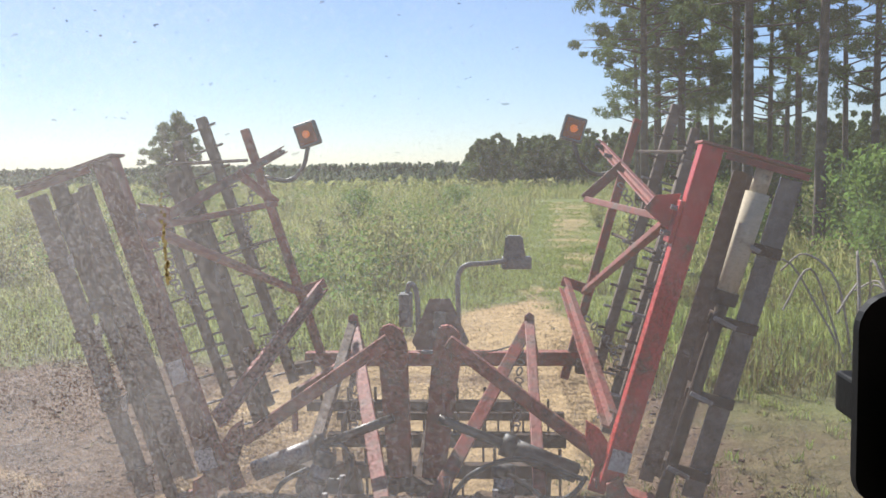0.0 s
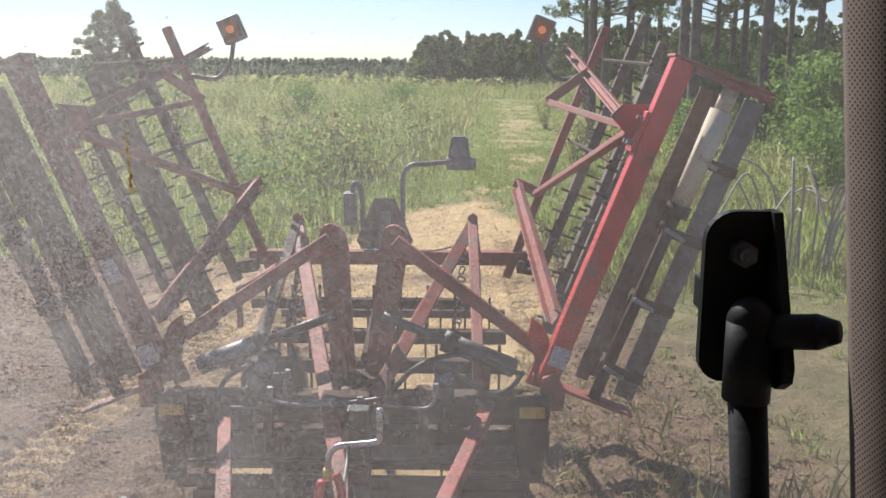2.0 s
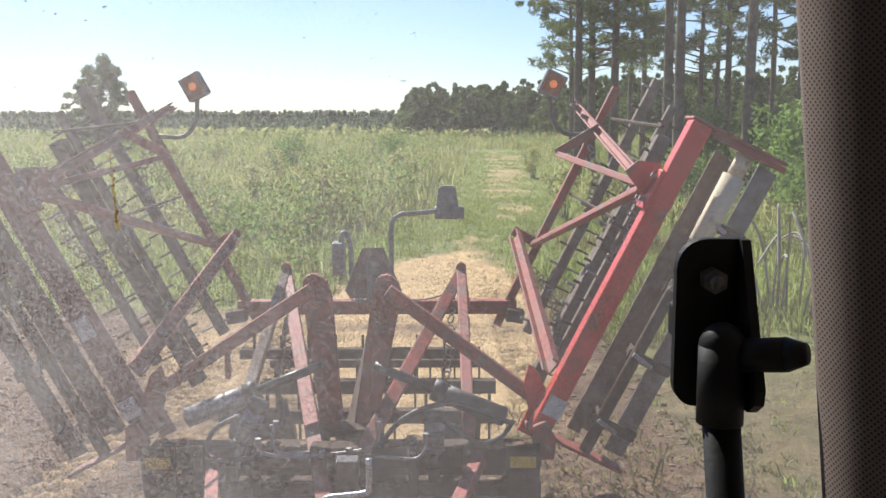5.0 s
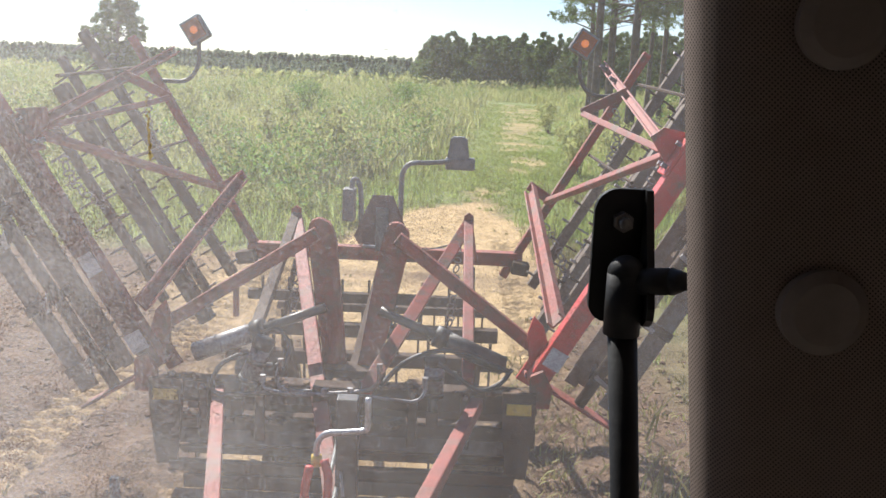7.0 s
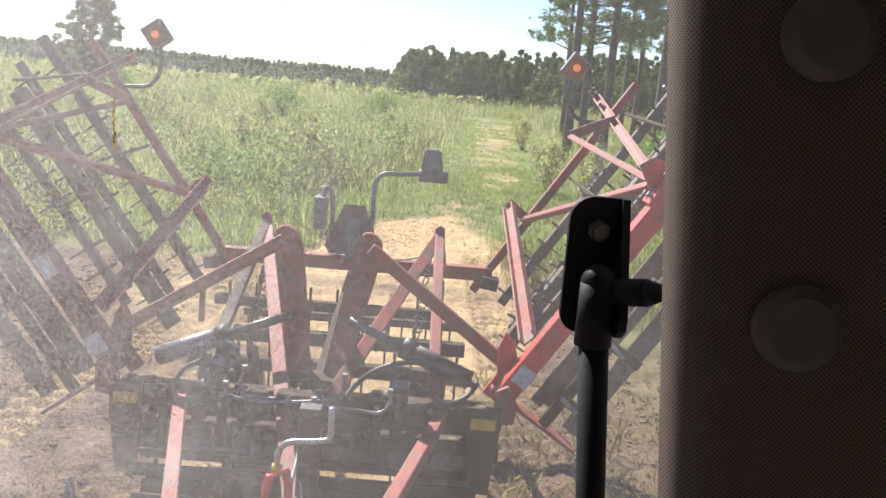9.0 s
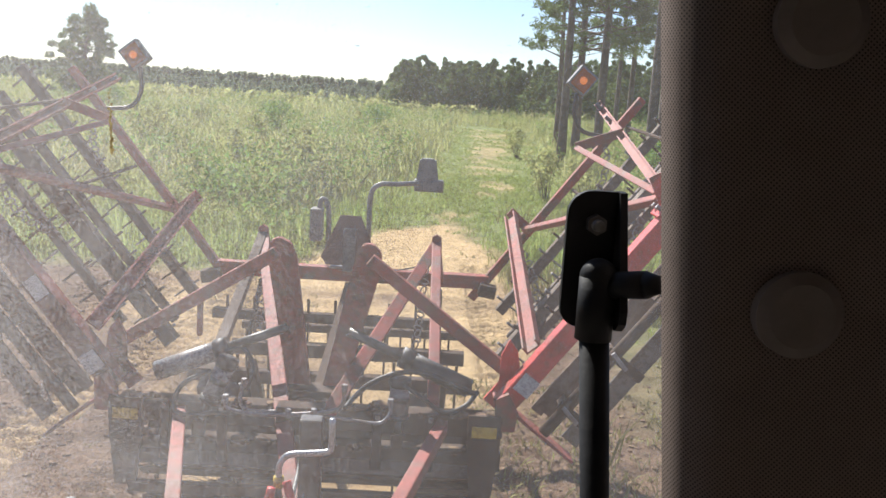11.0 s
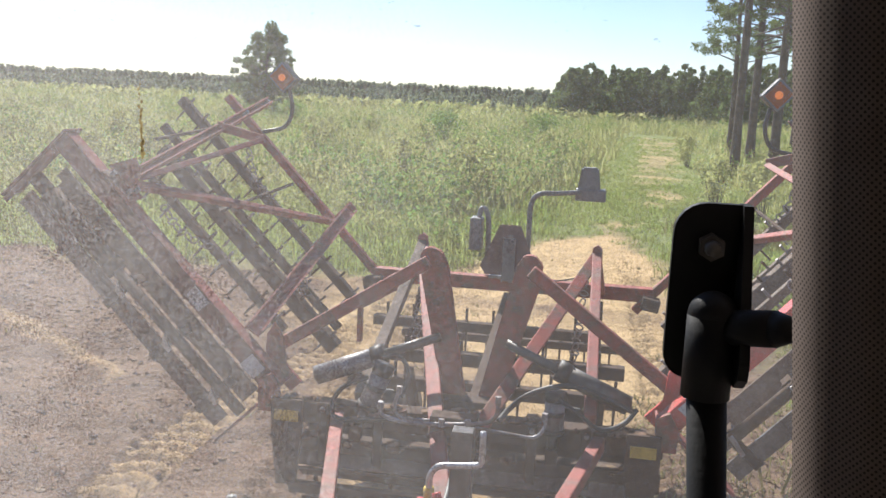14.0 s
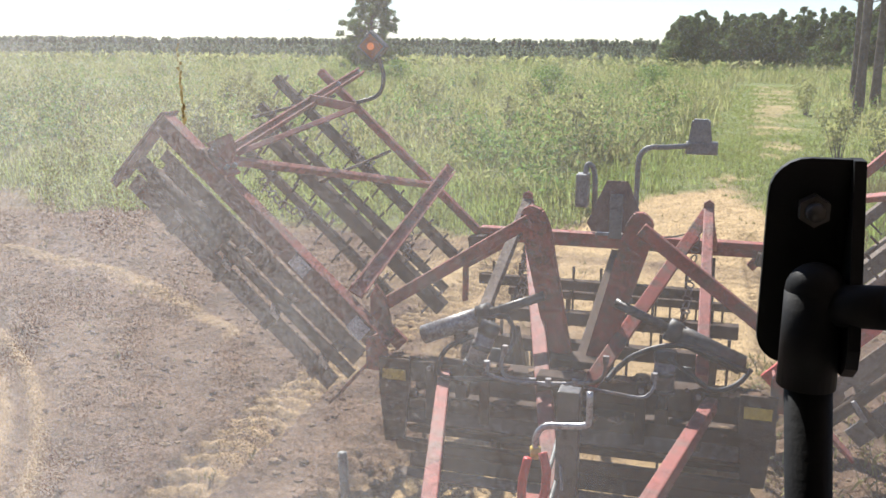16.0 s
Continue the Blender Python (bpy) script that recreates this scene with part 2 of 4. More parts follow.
def chain(p, q, n, parent, r=0.016):
    """A hanging chain of single links."""
    bm = bmesh.new()
    ring = [(r * math.cos(2 * math.pi * a / 8), 1.7 * r * math.sin(2 * math.pi * a / 8), 0) for a in range(8)]
    for a in range(8):
        rod(ring[a], ring[(a + 1) % 8], 0.005, seg=5, bm=bm)
    me = mesh_of(bm, "chain_link", M_STEEL)
    p, q = Vector(p), Vector(q)
    for i in range(n):
        t = (i + 0.5) / n
        c = p.lerp(q, t)
        c.z -= 0.05 * math.sin(math.pi * t)
        ob = new("chain_link", me)
        ob.parent = parent
        ob.matrix_basis = Matrix.Translation(c) @ pose(0, 0, 0, 90, 90 * (i % 2) + 20, 10)


# ---------------------------------------------------------------- ground
def fbm(x, y, s, seed=0.0):
    return noise.fractal(Vector((x * s + seed, y * s - seed, seed * 0.37)), 1.0, 2.0, 4)


def track_x(y):
    """Middle of the sandy track that leads off through the weeds."""
    return 1.0 + 1.2 * min(1, max(0, (y - 18.5) / 6)) + 0.064 * max(0, y - 25) + 0.12 * math.sin(y * 0.3)


def rut_x(y):
    """Middle of the tyre track that runs from the bare soil into the sandy lane."""
    return -2.17 + 0.13 * max(0, y - 5.7)


def cover_at(x, y):
    """How far turf (0..1) and pale sand (0..1) cover the soil."""
    w = 0.6 * fbm(x, y, 0.5, 3.0) + 0.25 * fbm(x, y, 2.1, 4.0)
    edge = 10.6 + 0.16 * max(0, -x - 2) if x < -1 else 11.4
    turf = min(1, max(0, (y - edge + 1.3 * w) / 0.9))
    if y < 19.4:
        left = -2.4 + (y - 11) * 0.4
        right = 2.0 - 0.09 * max(0, y - 13)
        lane = min(1, max(0, (min(x - left, right - x, (18.9 - y) * 1.5, y - 10.2) + 0.6 * w) / 0.7))
    else:
        lane = 0.6 * min(1, max(0.2, 0.75 + 1.1 * fbm(x, y, 0.45, 8.0))) * min(1, max(0, (0.7 + 0.02 * (y - 19) - abs(x - track_x(y)) + 0.9 * w) / 0.6)) * min(1, max(0, (y - 20.5) / 3))
    verge = min(1, max(0, (x - 1.9 - 0.12 * max(0, 9 - y) + 0.8 * w) / 0.5)) if y > 4.5 + w else 0
    verge *= 0.3 + 0.7 * min(1, max(0, (y - 8 + 2 * w) / 2.5))
    turf = max(turf, verge) * (1 - lane)
    # no sand nearer than y 3.9: darker soil stands in for the machine's shadow
    bare = min(1, max(0, (x + 1.15 + 0.4 * max(0, y - 5.5) + 0.7 * w) / 0.6)) * min(1, max(0, (1.25 + 0.1 * max(0, y - 5) - x + 0.7 * w) / 0.5)) * min(1, max(0, (y - 3.9 + w) / 0.5))
    # sand also thinned at the right, painting the shade under the wing
    bare *= 1 - 0.85 * min(1, max(0, (x - 0.75 + 0.5 * w) / 0.4)) * min(1, max(0, (7.0 - y + w) / 0.6))
    sand = min(1, max(0, 0.72 + 1.0 * w)) * (0.08 + 0.9 * bare)
    r = math.hypot(x + 9.68, y + 0.28)
    sand = max(sand, 0.55 * min(1, max(0, 1 - abs(r - 9.5 - 0.25 * w) / 0.16)) * (y > 6 and x < -3.2), (0.3 + 0.3 * math.sin((r - 7.2) * 2 * math.pi / 0.21)) * (7.2 < r < 8.05 and x < -2), (0.42 + 0.26 * math.sin(y * 2 * math.pi / 0.19 + abs(x - rut_x(y)) * 14)) * (abs(x - rut_x(y)) < 0.2 and 2.2 < y < 10))
    return turf, max(sand, lane)


def rise(x, y):
    """Height of the ground: level near the machine, clods and wheel ruts in the bare soil."""
    h = 0.03 * fbm(x, y, 0.4, 7.0)
    d = math.hypot(x, y - 5)
    if d < 16:
        h += 0.028 * fbm(x, y, 3.2, 1.0) + 0.024 * max(0, fbm(x, y, 7.0, 5.0)) * (x < 1.5)
    r = math.hypot(x + 9.68, y + 0.28)
    if 7.2 < r < 8.05 and x < -2:          # curved wheel track
        h += 0.03 * math.sin((r - 7.2) * 2 * math.pi / 0.21) - 0.03
    h += 0.04 * max(0, 1 - abs(r - 9.5) / 0.16) * (x < -3.2)
    # tyre lugs pressed in beside the machine
    for x0 in (rut_x(y), -1.25, 1.25):
        s = (x - x0) / 0.22
        if abs(s) < 1 and 2 < y < 13:
            h += -0.025 + 0.012 * math.sin(x * 2 * math.pi / 0.11) + 0.02 * math.sin(y * 2 * math.pi / 0.19 + abs(s) * 3.0)
    return h


def ground():
    xs = np.concatenate([-np.geomspace(900, 9, 26), np.linspace(-8.8, 6.2, 380), np.geomspace(6.5, 900, 26)])
    ys = np.concatenate([-np.geomspace(300, 0.5, 16), np.linspace(1.5, 16, 410), np.linspace(16.2, 75, 150), np.geomspace(76, 1500, 40)])
    verts, cols = [], []
    for y in ys:
        for x in xs:
            t, s = cover_at(x, y) if y < 70 and abs(x) < 60 else (1, 0)
            verts.append((x, y, rise(x, y) if math.hypot(x, y) < 60 else 0))
            cols += [t, s, 0, 1]
    nx = len(xs)
    faces = [(j * nx + i, j * nx + i + 1, (j + 1) * nx + i + 1, (j + 1) * nx + i) for j in range(len(ys) - 1) for i in range(nx - 1)]
    me = bpy.data.meshes.new("ground")
    me.from_pydata(verts, [], faces)
    a = me.color_attributes.new("cover", "FLOAT_COLOR", "POINT")
    a.data.foreach_set("color", cols)
    me.materials.append(M_SOIL)
    for p in me.polygons:
        p.use_smooth = True
    tagged(new("ground", me), "bare brown soil with wheel ruts passing into weedy turf", "ground", kind="structure")


ground()


# ---------------------------------------------------------------- plants as joined leaves
def blades(name, spots, material, label, category, wid=0.012, bend=0.35, per=7, spread=0.12, kind="stuff"):
    """Tufts of thin bent blades at spots (x, y, z, height)."""
    rnd = np.random.default_rng(len(spots) + per)
    S = np.array(spots, dtype=float)
    n = len(S) * per
    base = np.repeat(S, per, axis=0)
    ang, lean = rnd.uniform(0, 2 * np.pi, n), rnd.uniform(0.05, bend, n)
    rad = rnd.uniform(0, 1, n) * spread * base[:, 3] * 1.5
    off = rnd.uniform(0, 2 * np.pi, n)
    root = base[:, :3] + np.c_[np.cos(off) * rad, np.sin(off) * rad, -0.02 * np.ones(n)]
    hgt = base[:, 3] * rnd.uniform(0.45, 1.05, n)
    out = np.c_[np.cos(ang), np.sin(ang), np.zeros(n)]
    side = np.c_[-np.sin(ang + 0.6), np.cos(ang + 0.6), np.zeros(n)]
    w = (wid * rnd.uniform(0.6, 1.4, n) * (0.5 + base[:, 3]))[:, None]
    mid = root + out * (hgt * lean * 0.3)[:, None] + np.c_[np.zeros(n), np.zeros(n), hgt * 0.55]
    tip = root + out * (hgt * lean)[:, None] + np.c_[np.zeros(n), np.zeros(n), hgt]
    V = np.stack([root - side * w * 0.6, root + side * w * 0.6, mid - side * w, mid + side * w, tip], 1).reshape(-1, 3)
    k = np.arange(n) * 5
    quads, tris = np.c_[k, k + 1, k + 3, k + 2], np.c_[k + 2, k + 3, k + 4]
    me = bpy.data.meshes.new(name)
    me.from_pydata(V.tolist(), [], quads.tolist() + tris.tolist())
    me.materials.append(material)
    return tagged(new(name, me), label, category, kind=kind)


def leaf_cloud(centres, radii, count, size, rnd, flat=0.6, long=1.6):
    """Small leaf quads scattered in uneven clumps: vertices and faces."""
    V, F = [], []
    C, R = np.array(centres, dtype=float), np.array(radii, dtype=float)
    n = len(C) * count
    d = rnd.normal(0, 1, (n, 3))
    d /= np.linalg.norm(d, axis=1)[:, None]
    p = np.repeat(C, count, 0) + d * (np.repeat(R, count) * rnd.uniform(0.25, 1, n) ** 0.6)[:, None] * np.array([1, 1, flat])
    a = rnd.normal(0, 1, (n, 3))
    a /= np.linalg.norm(a, axis=1)[:, None]
    b = np.cross(a, rnd.normal(0, 1, (n, 3)))
    b /= np.linalg.norm(b, axis=1)[:, None] + 1e-9
    s = (size * rnd.uniform(0.5, 1.4, n))[:, None]
    V = np.stack([p - a * s * long, p + b * s * 0.5, p + a * s * long, p - b * s * 0.5], 1).reshape(-1, 3)
    k = np.arange(n) * 4
    return V, np.c_[k, k + 1, k + 2, k + 3]


def leaf_mesh(name, V, F, material):
    me = bpy.data.meshes.new(name)
    me.from_pydata(V.tolist(), [], F.tolist())
    me.materials.append(material)
    return me


def pine(seed, height, base, spread, r0, name="pine_tree", label="tall pine with bare trunk and ragged green crown", clumps=70, leaf=0.048, count=120):
    """A pine: tapered, slightly bent trunk, limbs with needle clumps at their ends."""
    rnd = np.random.default_rng(seed)
    root = thing(name, label, "tree")
    bend = rnd.uniform(-0.35, 0.35, 2)
    at = lambda z: Vector((bend[0] * (z / height) ** 2 * 1.5, bend[1] * (z / height) ** 2 * 1.5, z))
    rad = lambda z: r0 * (1 - 0.8 * z / height) + (0.25 * r0 * max(0, 1 - z / 0.6))
    bm = bmesh.new()
    rings = []
    for i in range(13):
        z = height * i / 12
        rings.append([bm.verts.new(at(z) + Vector((math.cos(a), math.sin(a), 0)) * rad(z)) for a in (2 * math.pi * k / 9 for k in range(9))])
    for a, b in zip(rings, rings[1:]):
        for k in range(9):
            bm.faces.new((a[k], a[(k + 1) % 9], b[(k + 1) % 9], b[k]))
    centres, radii = [], []
    for i in range(clumps):
        z = base + (height - base) * (i + rnd.uniform(0, 1)) / clumps
        f = (z - base) / (height - base)
        ln = spread * (0.35 + 0.65 * math.sin(math.pi * min(1, 0.2 + f * 0.8))) * rnd.uniform(0.35, 1.1) * (1.15 - 0.6 * f)
        a = rnd.uniform(0, 2 * math.pi)
        end = at(z) + Vector((math.cos(a) * ln, math.sin(a) * ln, ln * rnd.uniform(-0.12, 0.4)))
        rod(at(z), end, 0.018 + 0.012 * ln, 0.006, seg=5, bm=bm)
        for t, s in ((1.0, 0.5), (0.72, 0.4)):
            centres.append(at(z).lerp(end, t) + Vector(rnd.normal(0, 0.18, 3)))
            radii.append(s * rnd.uniform(0.6, 1.2) * (0.35 + spread * 0.16))
    part("trunk", bm, M_TRUNK, root, "grey-brown scaly bark", True)
    V, F = leaf_cloud(centres, radii, count, leaf, rnd, 0.65, 2.7)
    ob = new("crown", leaf_mesh("crown", V, F, M_NEEDLE))
    ob.parent = root
    return root


def bush(seed, h, w, material, label, leaf=0.06, clumps=14, count=60, name="bush"):
    rnd = np.random.default_rng(seed)
    root = thing(name, label, "bush")
    bm = bmesh.new()
    centres, radii = [], []
    for i in range(clumps):
        a, r = rnd.uniform(0, 2 * math.pi), w * rnd.uniform(0, 0.5)
        z = h * rnd.uniform(0.2, 0.95)
        c = Vector((math.cos(a) * r, math.sin(a) * r, z))
        rod((c.x * 0.2, c.y * 0.2, -0.03), c, 0.012, 0.004, seg=4, bm=bm)
        centres.append(c)
        radii.append(0.22 * w * rnd.uniform(0.6, 1.2))
    part("stems", bm, M_TRUNK, root)
    V, F = leaf_cloud(centres, radii, count, leaf, rnd, 0.9, 1.2)
    ob = new("foliage", leaf_mesh("foliage", V, F, material))
    ob.parent = root
    return root


def woods(name, spots, label, leaf=0.9, count=26, material=None):
    """Far trees joined: per tree a stack of leafy clumps, and a trunk."""
    rnd = np.random.default_rng(77)
    C, R = [], []
    for x, y, h in spots:
        for k in range(8):
            f = (k + rnd.uniform(0, 1)) / 8
            w = h * 0.19 * (1.2 - 1.05 * f)
            C.append((x + rnd.normal(0, w * 0.5), y + rnd.normal(0, w * 0.5), h * (0.08 + 0.9 * f)))
            R.append(w)
    V, F = leaf_cloud(C, R, count, leaf, rnd, 1.0, 1.0)
    ob = new(name, leaf_mesh(name, V, F, material or M_FAR_HAZE))
    return tagged(ob, label, "woods", kind="stuff")


def clods():
    """Lumps of turned soil, joined."""
    rnd = np.random.default_rng(8)
    base = bmesh.new()
    bmesh.ops.create_icosphere(base, subdivisions=1, radius=1)
    bv = np.array([v.co[:] for v in base.verts])
    bf = np.array([[v.index for v in f.verts] for f in base.faces])
    base.free()
    V, F, n = [], [], 0
    while n < 7000:
        x, y = rnd.uniform(-9, 2.6), rnd.uniform(2.2, 12)
        t, q = cover_at(x, y)
        if t > 0.4 or rnd.random() < 2.2 * q:
            continue
        r = 0.006 + 0.024 * rnd.random() ** 3
        lump = bv * (1 + rnd.uniform(-0.3, 0.3, (len(bv), 1))) * np.array([1.2, 1.0, 0.65]) * r
        V.append(lump + np.array([x, y, rise(x, y) + r * 0.1]))
        F.append(bf + n * len(bv))
        n += 1
    ob = new("soil_clods", leaf_mesh("soil_clods", np.concatenate(V), np.concatenate(F), M_CLOD))
    tagged(ob, "scattered brown clods on the turned soil", "soil", kind="stuff")


def plants():
    rnd = random.Random(5)
    # short grass along the edges of the soil
    spots = []
    while len(spots) < 10500:
        y = 2.5 + 26 * rnd.random() ** 1.3
        x = rnd.uniform(-14, 12)
        t, s = cover_at(x, y)
        if rnd.random() < t:
            near = x > 1.2 and y < 10
            if not near or rnd.random() < 0.6:
                low = near or (0.0 < x < 5.5 and y > 15)
                spots.append((x, y, rise(x, y), rnd.uniform(0.12, 0.42) * (0.6 + 0.5 * t) * (0.45 if low else 1)))
    n = 0
    while n < 6000:
        y = 18.5 + 52 * rnd.random() ** 1.3
        x = track_x(y) + rnd.uniform(-2.4, 2.4)
        t, q = cover_at(x, y)
        n += 1
        if t > 0.6 or rnd.random() < 0.10:
            spots.append((x, y, 0, rnd.uniform(0.05, 0.14)))
    blades("green_grass", spots, M_GRASS, "knee-high bright green grass at the field edge", "grass", wid=0.010, per=12, bend=0.8, spread=0.5)
    spots = []
    while len(spots) < 420:
        x, y = rnd.uniform(-8, 4), rnd.uniform(2, 14)
        t, s = cover_at(x, y)
        if t < 0.5 and rnd.random() < 0.1 + t + (0.25 if x > 1.2 else 0):
            spots.append((x, y, rise(x, y), rnd.uniform(0.03, 0.10)))
    while len(spots) < 1100:
        x, y = rnd.uniform(0.7, 2.8), rnd.uniform(3.6, 7.4)
        spots.append((x, y, rise(x, y), rnd.uniform(0.03, 0.12)))
    blades("dry_stubble", spots, M_DRY, "scattered dry straw on the bare soil", "straw", wid=0.012, per=5, bend=1.6, spread=0.6)
    spots = []
    while len(spots) < 1500:
        x, y = rnd.uniform(1.6, 9), rnd.uniform(4, 18)
        if fbm(x, y, 0.4, 12.0) > 0.0:
            spots.append((x, y, rise(x, y), rnd.uniform(0.12, 0.5)))
    blades("dry_grass", spots, M_DRY, "olive and straw-coloured grass below the pines", "grass", wid=0.009, per=10, bend=0.9, spread=0.5)
    # tall weeds of the clearing, in patches of grass, broad-leaved weeds and gaps
    spots, leafy, dark = [], [], []
    while len(spots) < 38000:
        y = 13.0 + 170 * rnd.random() ** 1.9
        x = rnd.uniform(-1.0, 0.62) * (y + 8)
        gap = abs(x - track_x(y)) - (2.2 + 0.9 * fbm(x, y, 0.35, 9) + 0.012 * y)
        low = 1.0
        if gap < 0 and y < 75:
            if abs(x - track_x(y)) < 1.7 or rnd.random() < 0.5:
                continue
            low = 0.35
        if 0.6 < x < 5.2 and y < 27 and low == 1.0:
            if rnd.random() < 0.45:
                continue
            low = 0.3 + 0.25 * rnd.random() * (y > 21)
        if y < 13.2 + 0.14 * max(0, -x) + 1.8 * rnd.random() or (x > 1 and y < 15):
            continue
        c, c2 = fbm(x, y, 0.16, 2.0), fbm(x, y, 0.55, 6.0)
        h = (0.62 + 0.42 * c + 0.22 * c2 + rnd.uniform(-0.2, 0.25)) * min(1, 0.25 + 0.08 * (y - 13)) * (0.85 + 0.004 * y) * low
        spots.append((x, y, 0, max(0.16, h)))
        if low == 1.0 and rnd.random() < 0.14 + 0.8 * c2:
            leafy.append((x, y, max(0.2, h) * rnd.uniform(0.55, 1.15)))
        if low == 1.0 and c > 0.12 and rnd.random() < 0.35:
            dark.append((x, y, max(0.2, h) * rnd.uniform(0.4, 1.3)))
    blades("tall_weeds", spots, M_WEED, "tall green weeds and grass filling the clearing", "weeds", wid=0.017, per=9, bend=0.9, spread=0.5)
    V, F = leaf_cloud(leafy, [0.28] * len(leafy), 14, 0.034, np.random.default_rng(3), 1.0, 1.7)
    tagged(new("weed_leaves", leaf_mesh("weed_leaves", V, F, M_WEED)), "leafy pale weeds mixed into the grass", "weeds", kind="stuff")
    V, F = leaf_cloud(dark, [0.34] * len(dark), 22, 0.05, np.random.default_rng(5), 1.1, 1.2)
    tagged(new("broad_weeds", leaf_mesh("broad_weeds", V, F, M_LEAF)), "darker broad-leaved weeds in clumps", "weeds", kind="stuff")
    heads = [(x, y, z + 0.2) for x, y, z in leafy if rnd.random() < 0.08]
    V, F = leaf_cloud(heads, [0.14] * len(heads), 7, 0.014, np.random.default_rng(4), 1.8, 2.0)
    tagged(new("seed_heads", leaf_mesh("seed_heads", V, F, M_DRY)), "dry seed heads above the weeds", "weeds", kind="stuff")
    far = []
    while len(far) < 9000:
        y = 110 + 480 * rnd.random() ** 1.5
        far.append((rnd.uniform(-1.1, 0.6) * y, y, rnd.uniform(0.2, 0.9)))
    V, F = leaf_cloud(far, [1.6] * len(far), 14, 0.3, np.random.default_rng(6), 0.5, 1.5)
    tagged(new("far_scrub", leaf_mesh("far_scrub", V, F, M_WEED)), "low green scrub far across the clearing", "scrub", kind="stuff")


clods()
plants()


def trees():
    rnd = random.Random(11)
    # tall pines at the edge of the wood
    kinds = [pine(q, h, b, sp, r, clumps=n) for q, h, b, sp, r, n in ((1, 17, 6.8, 2.8, 0.165, 60), (2, 18, 4.4, 3.6, 0.19, 90), (3, 16, 4.2, 2.8, 0.15, 62), (4, 19, 6.2, 3.2, 0.175, 70))]
    # bearing to the right of straight ahead in degrees, distance, kind
    places = [(14.3, 26, 0), (10.45, 36, 1), (16.4, 48, 2), (13.65, 30, 3), (18.25, 26, 0), (9.1, 40, 1), (15.5, 45, 2), (17.1, 44, 3), (21.1, 32, 2), (23.5, 28, 3),
              (7.9, 50, 2), (12.2, 52, 3), (19.6, 50, 3), (25.5, 38, 2), (28.5, 30, 0), (11.4, 62, 3), (31, 36, 1), (8.3, 35, 3)]
    for i, (az, d, k) in enumerate(places):
        m = pose(0.45 + d * math.sin(radians(az)), d * math.cos(radians(az)), 0, 0, 0, 70 * i)
        ob = kinds[k]
        if i < 4:
            ob = kinds[(0, 1, 2, 3)[i]]
            ob.matrix_world = m
        else:
            ob = copy_thing(ob, m)
        tagged(ob, group="pines at the wood's edge")
    lone = pine(9, 6.9, 0.6, 3.3, 0.16, label="lone young pine standing out in the weeds", clumps=90, leaf=0.085, count=80)
    lone.matrix_world = pose(-26.1, 71.2, 0)
    # far woods
    spots = []
    for i in range(1500):
        x = rnd.uniform(-720, 330)
        y = 640 + rnd.uniform(0, 60) - 0.05 * abs(x)
        spots.append((x, y, rnd.uniform(6.8, 10.0)))
    woods("far_woods", spots, "dark wood along the far horizon with haze in its colour", leaf=1.8, count=14)
    spots = []
    for i in range(1700):
        y = 130 + 190 * rnd.random()
        spots.append((rnd.uniform(-1.15, 0.02) * y, y, rnd.uniform(1.2, 2.6) + 0.004 * y))
    woods("scrub_belt", spots, "green scrub and saplings before the far wood, greyed by painted haze", leaf=0.35, count=10)
    spots = []
    for i in range(420):
        f = rnd.random()
        x = -4.6 + 75 * f
        y = 118 + rnd.uniform(0, 30) - 25 * f
        spots.append((x, y, rnd.uniform(5.6, 7.6) + 2.5 * f))
    woods("pine_stand", spots, "dense young pine stand beyond the clearing", leaf=0.26, count=80, material=M_NEEDLE)
    b = [bush(21, 2.6, 3.0, M_LEAF, "leafy green shrub below the pines", 0.065, 34, 110), bush(22, 1.6, 1.8, M_LEAF, "leafy green shrub below the pines", 0.05, 22, 90), bush(23, 1.3, 1.2, M_WEED, "weedy bush among the tall grass", 0.05, 12, 60)]
    more = [(2, random.Random(i).uniform(-0.8, 0.28) * (14 + 2.2 * i) , 17 + 2.0 * i) for i in range(22)]
    spots = [(0, 8.6, 20.5), (0, 10.2, 24.0), (1, 7.6, 17.5), (0, 11.5, 29), (1, 9.4, 19.0), (0, 13.5, 27), (0, 8.9, 30), (1, 6.6, 24), (0, 15, 24), (2, -4.6, 24), (2, -2.2, 19.5), (2, -9, 30), (2, -1.2, 33), (2, -14, 36), (2, 4.2, 38), (1, -6.5, 42), (2, 3.4, 22), (1, -2.6, 52), (1, -20, 60)] + [q for q in more if abs(q[1] - track_x(q[2])) > 2]
    db = thing("dead_branch", "bare grey dead branches lying at the wood's edge", "branch", (4.7, 11.0, 0))
    for i in range(16):
        a, ln = rnd.uniform(0, 6.28), rnd.uniform(0.9, 2.0)
        pts = [(0.3 * math.cos(a), 0.3 * math.sin(a), -0.02)]
        for k in (0.35, 0.7, 1.0):
            pts.append((math.cos(a + 0.5 * k) * ln * k * 0.8 + rnd.uniform(-0.1, 0.1), math.sin(a + 0.5 * k) * ln * k * 0.8, 1.35 * math.sin(k * 2.2) * rnd.uniform(0.6, 1.1)))
        part("twig", pipe(pts, 0.014, 5), M_TWIG, db)
    used = set()
    for k, x, y in spots:
        m = pose(x, y, 0, 0, 0, 60 * len(used) + 13 * x)
        if k not in used:
            b[k].matrix_world = m
            used.add(k)
        else:
            copy_thing(b[k], m)


trees()

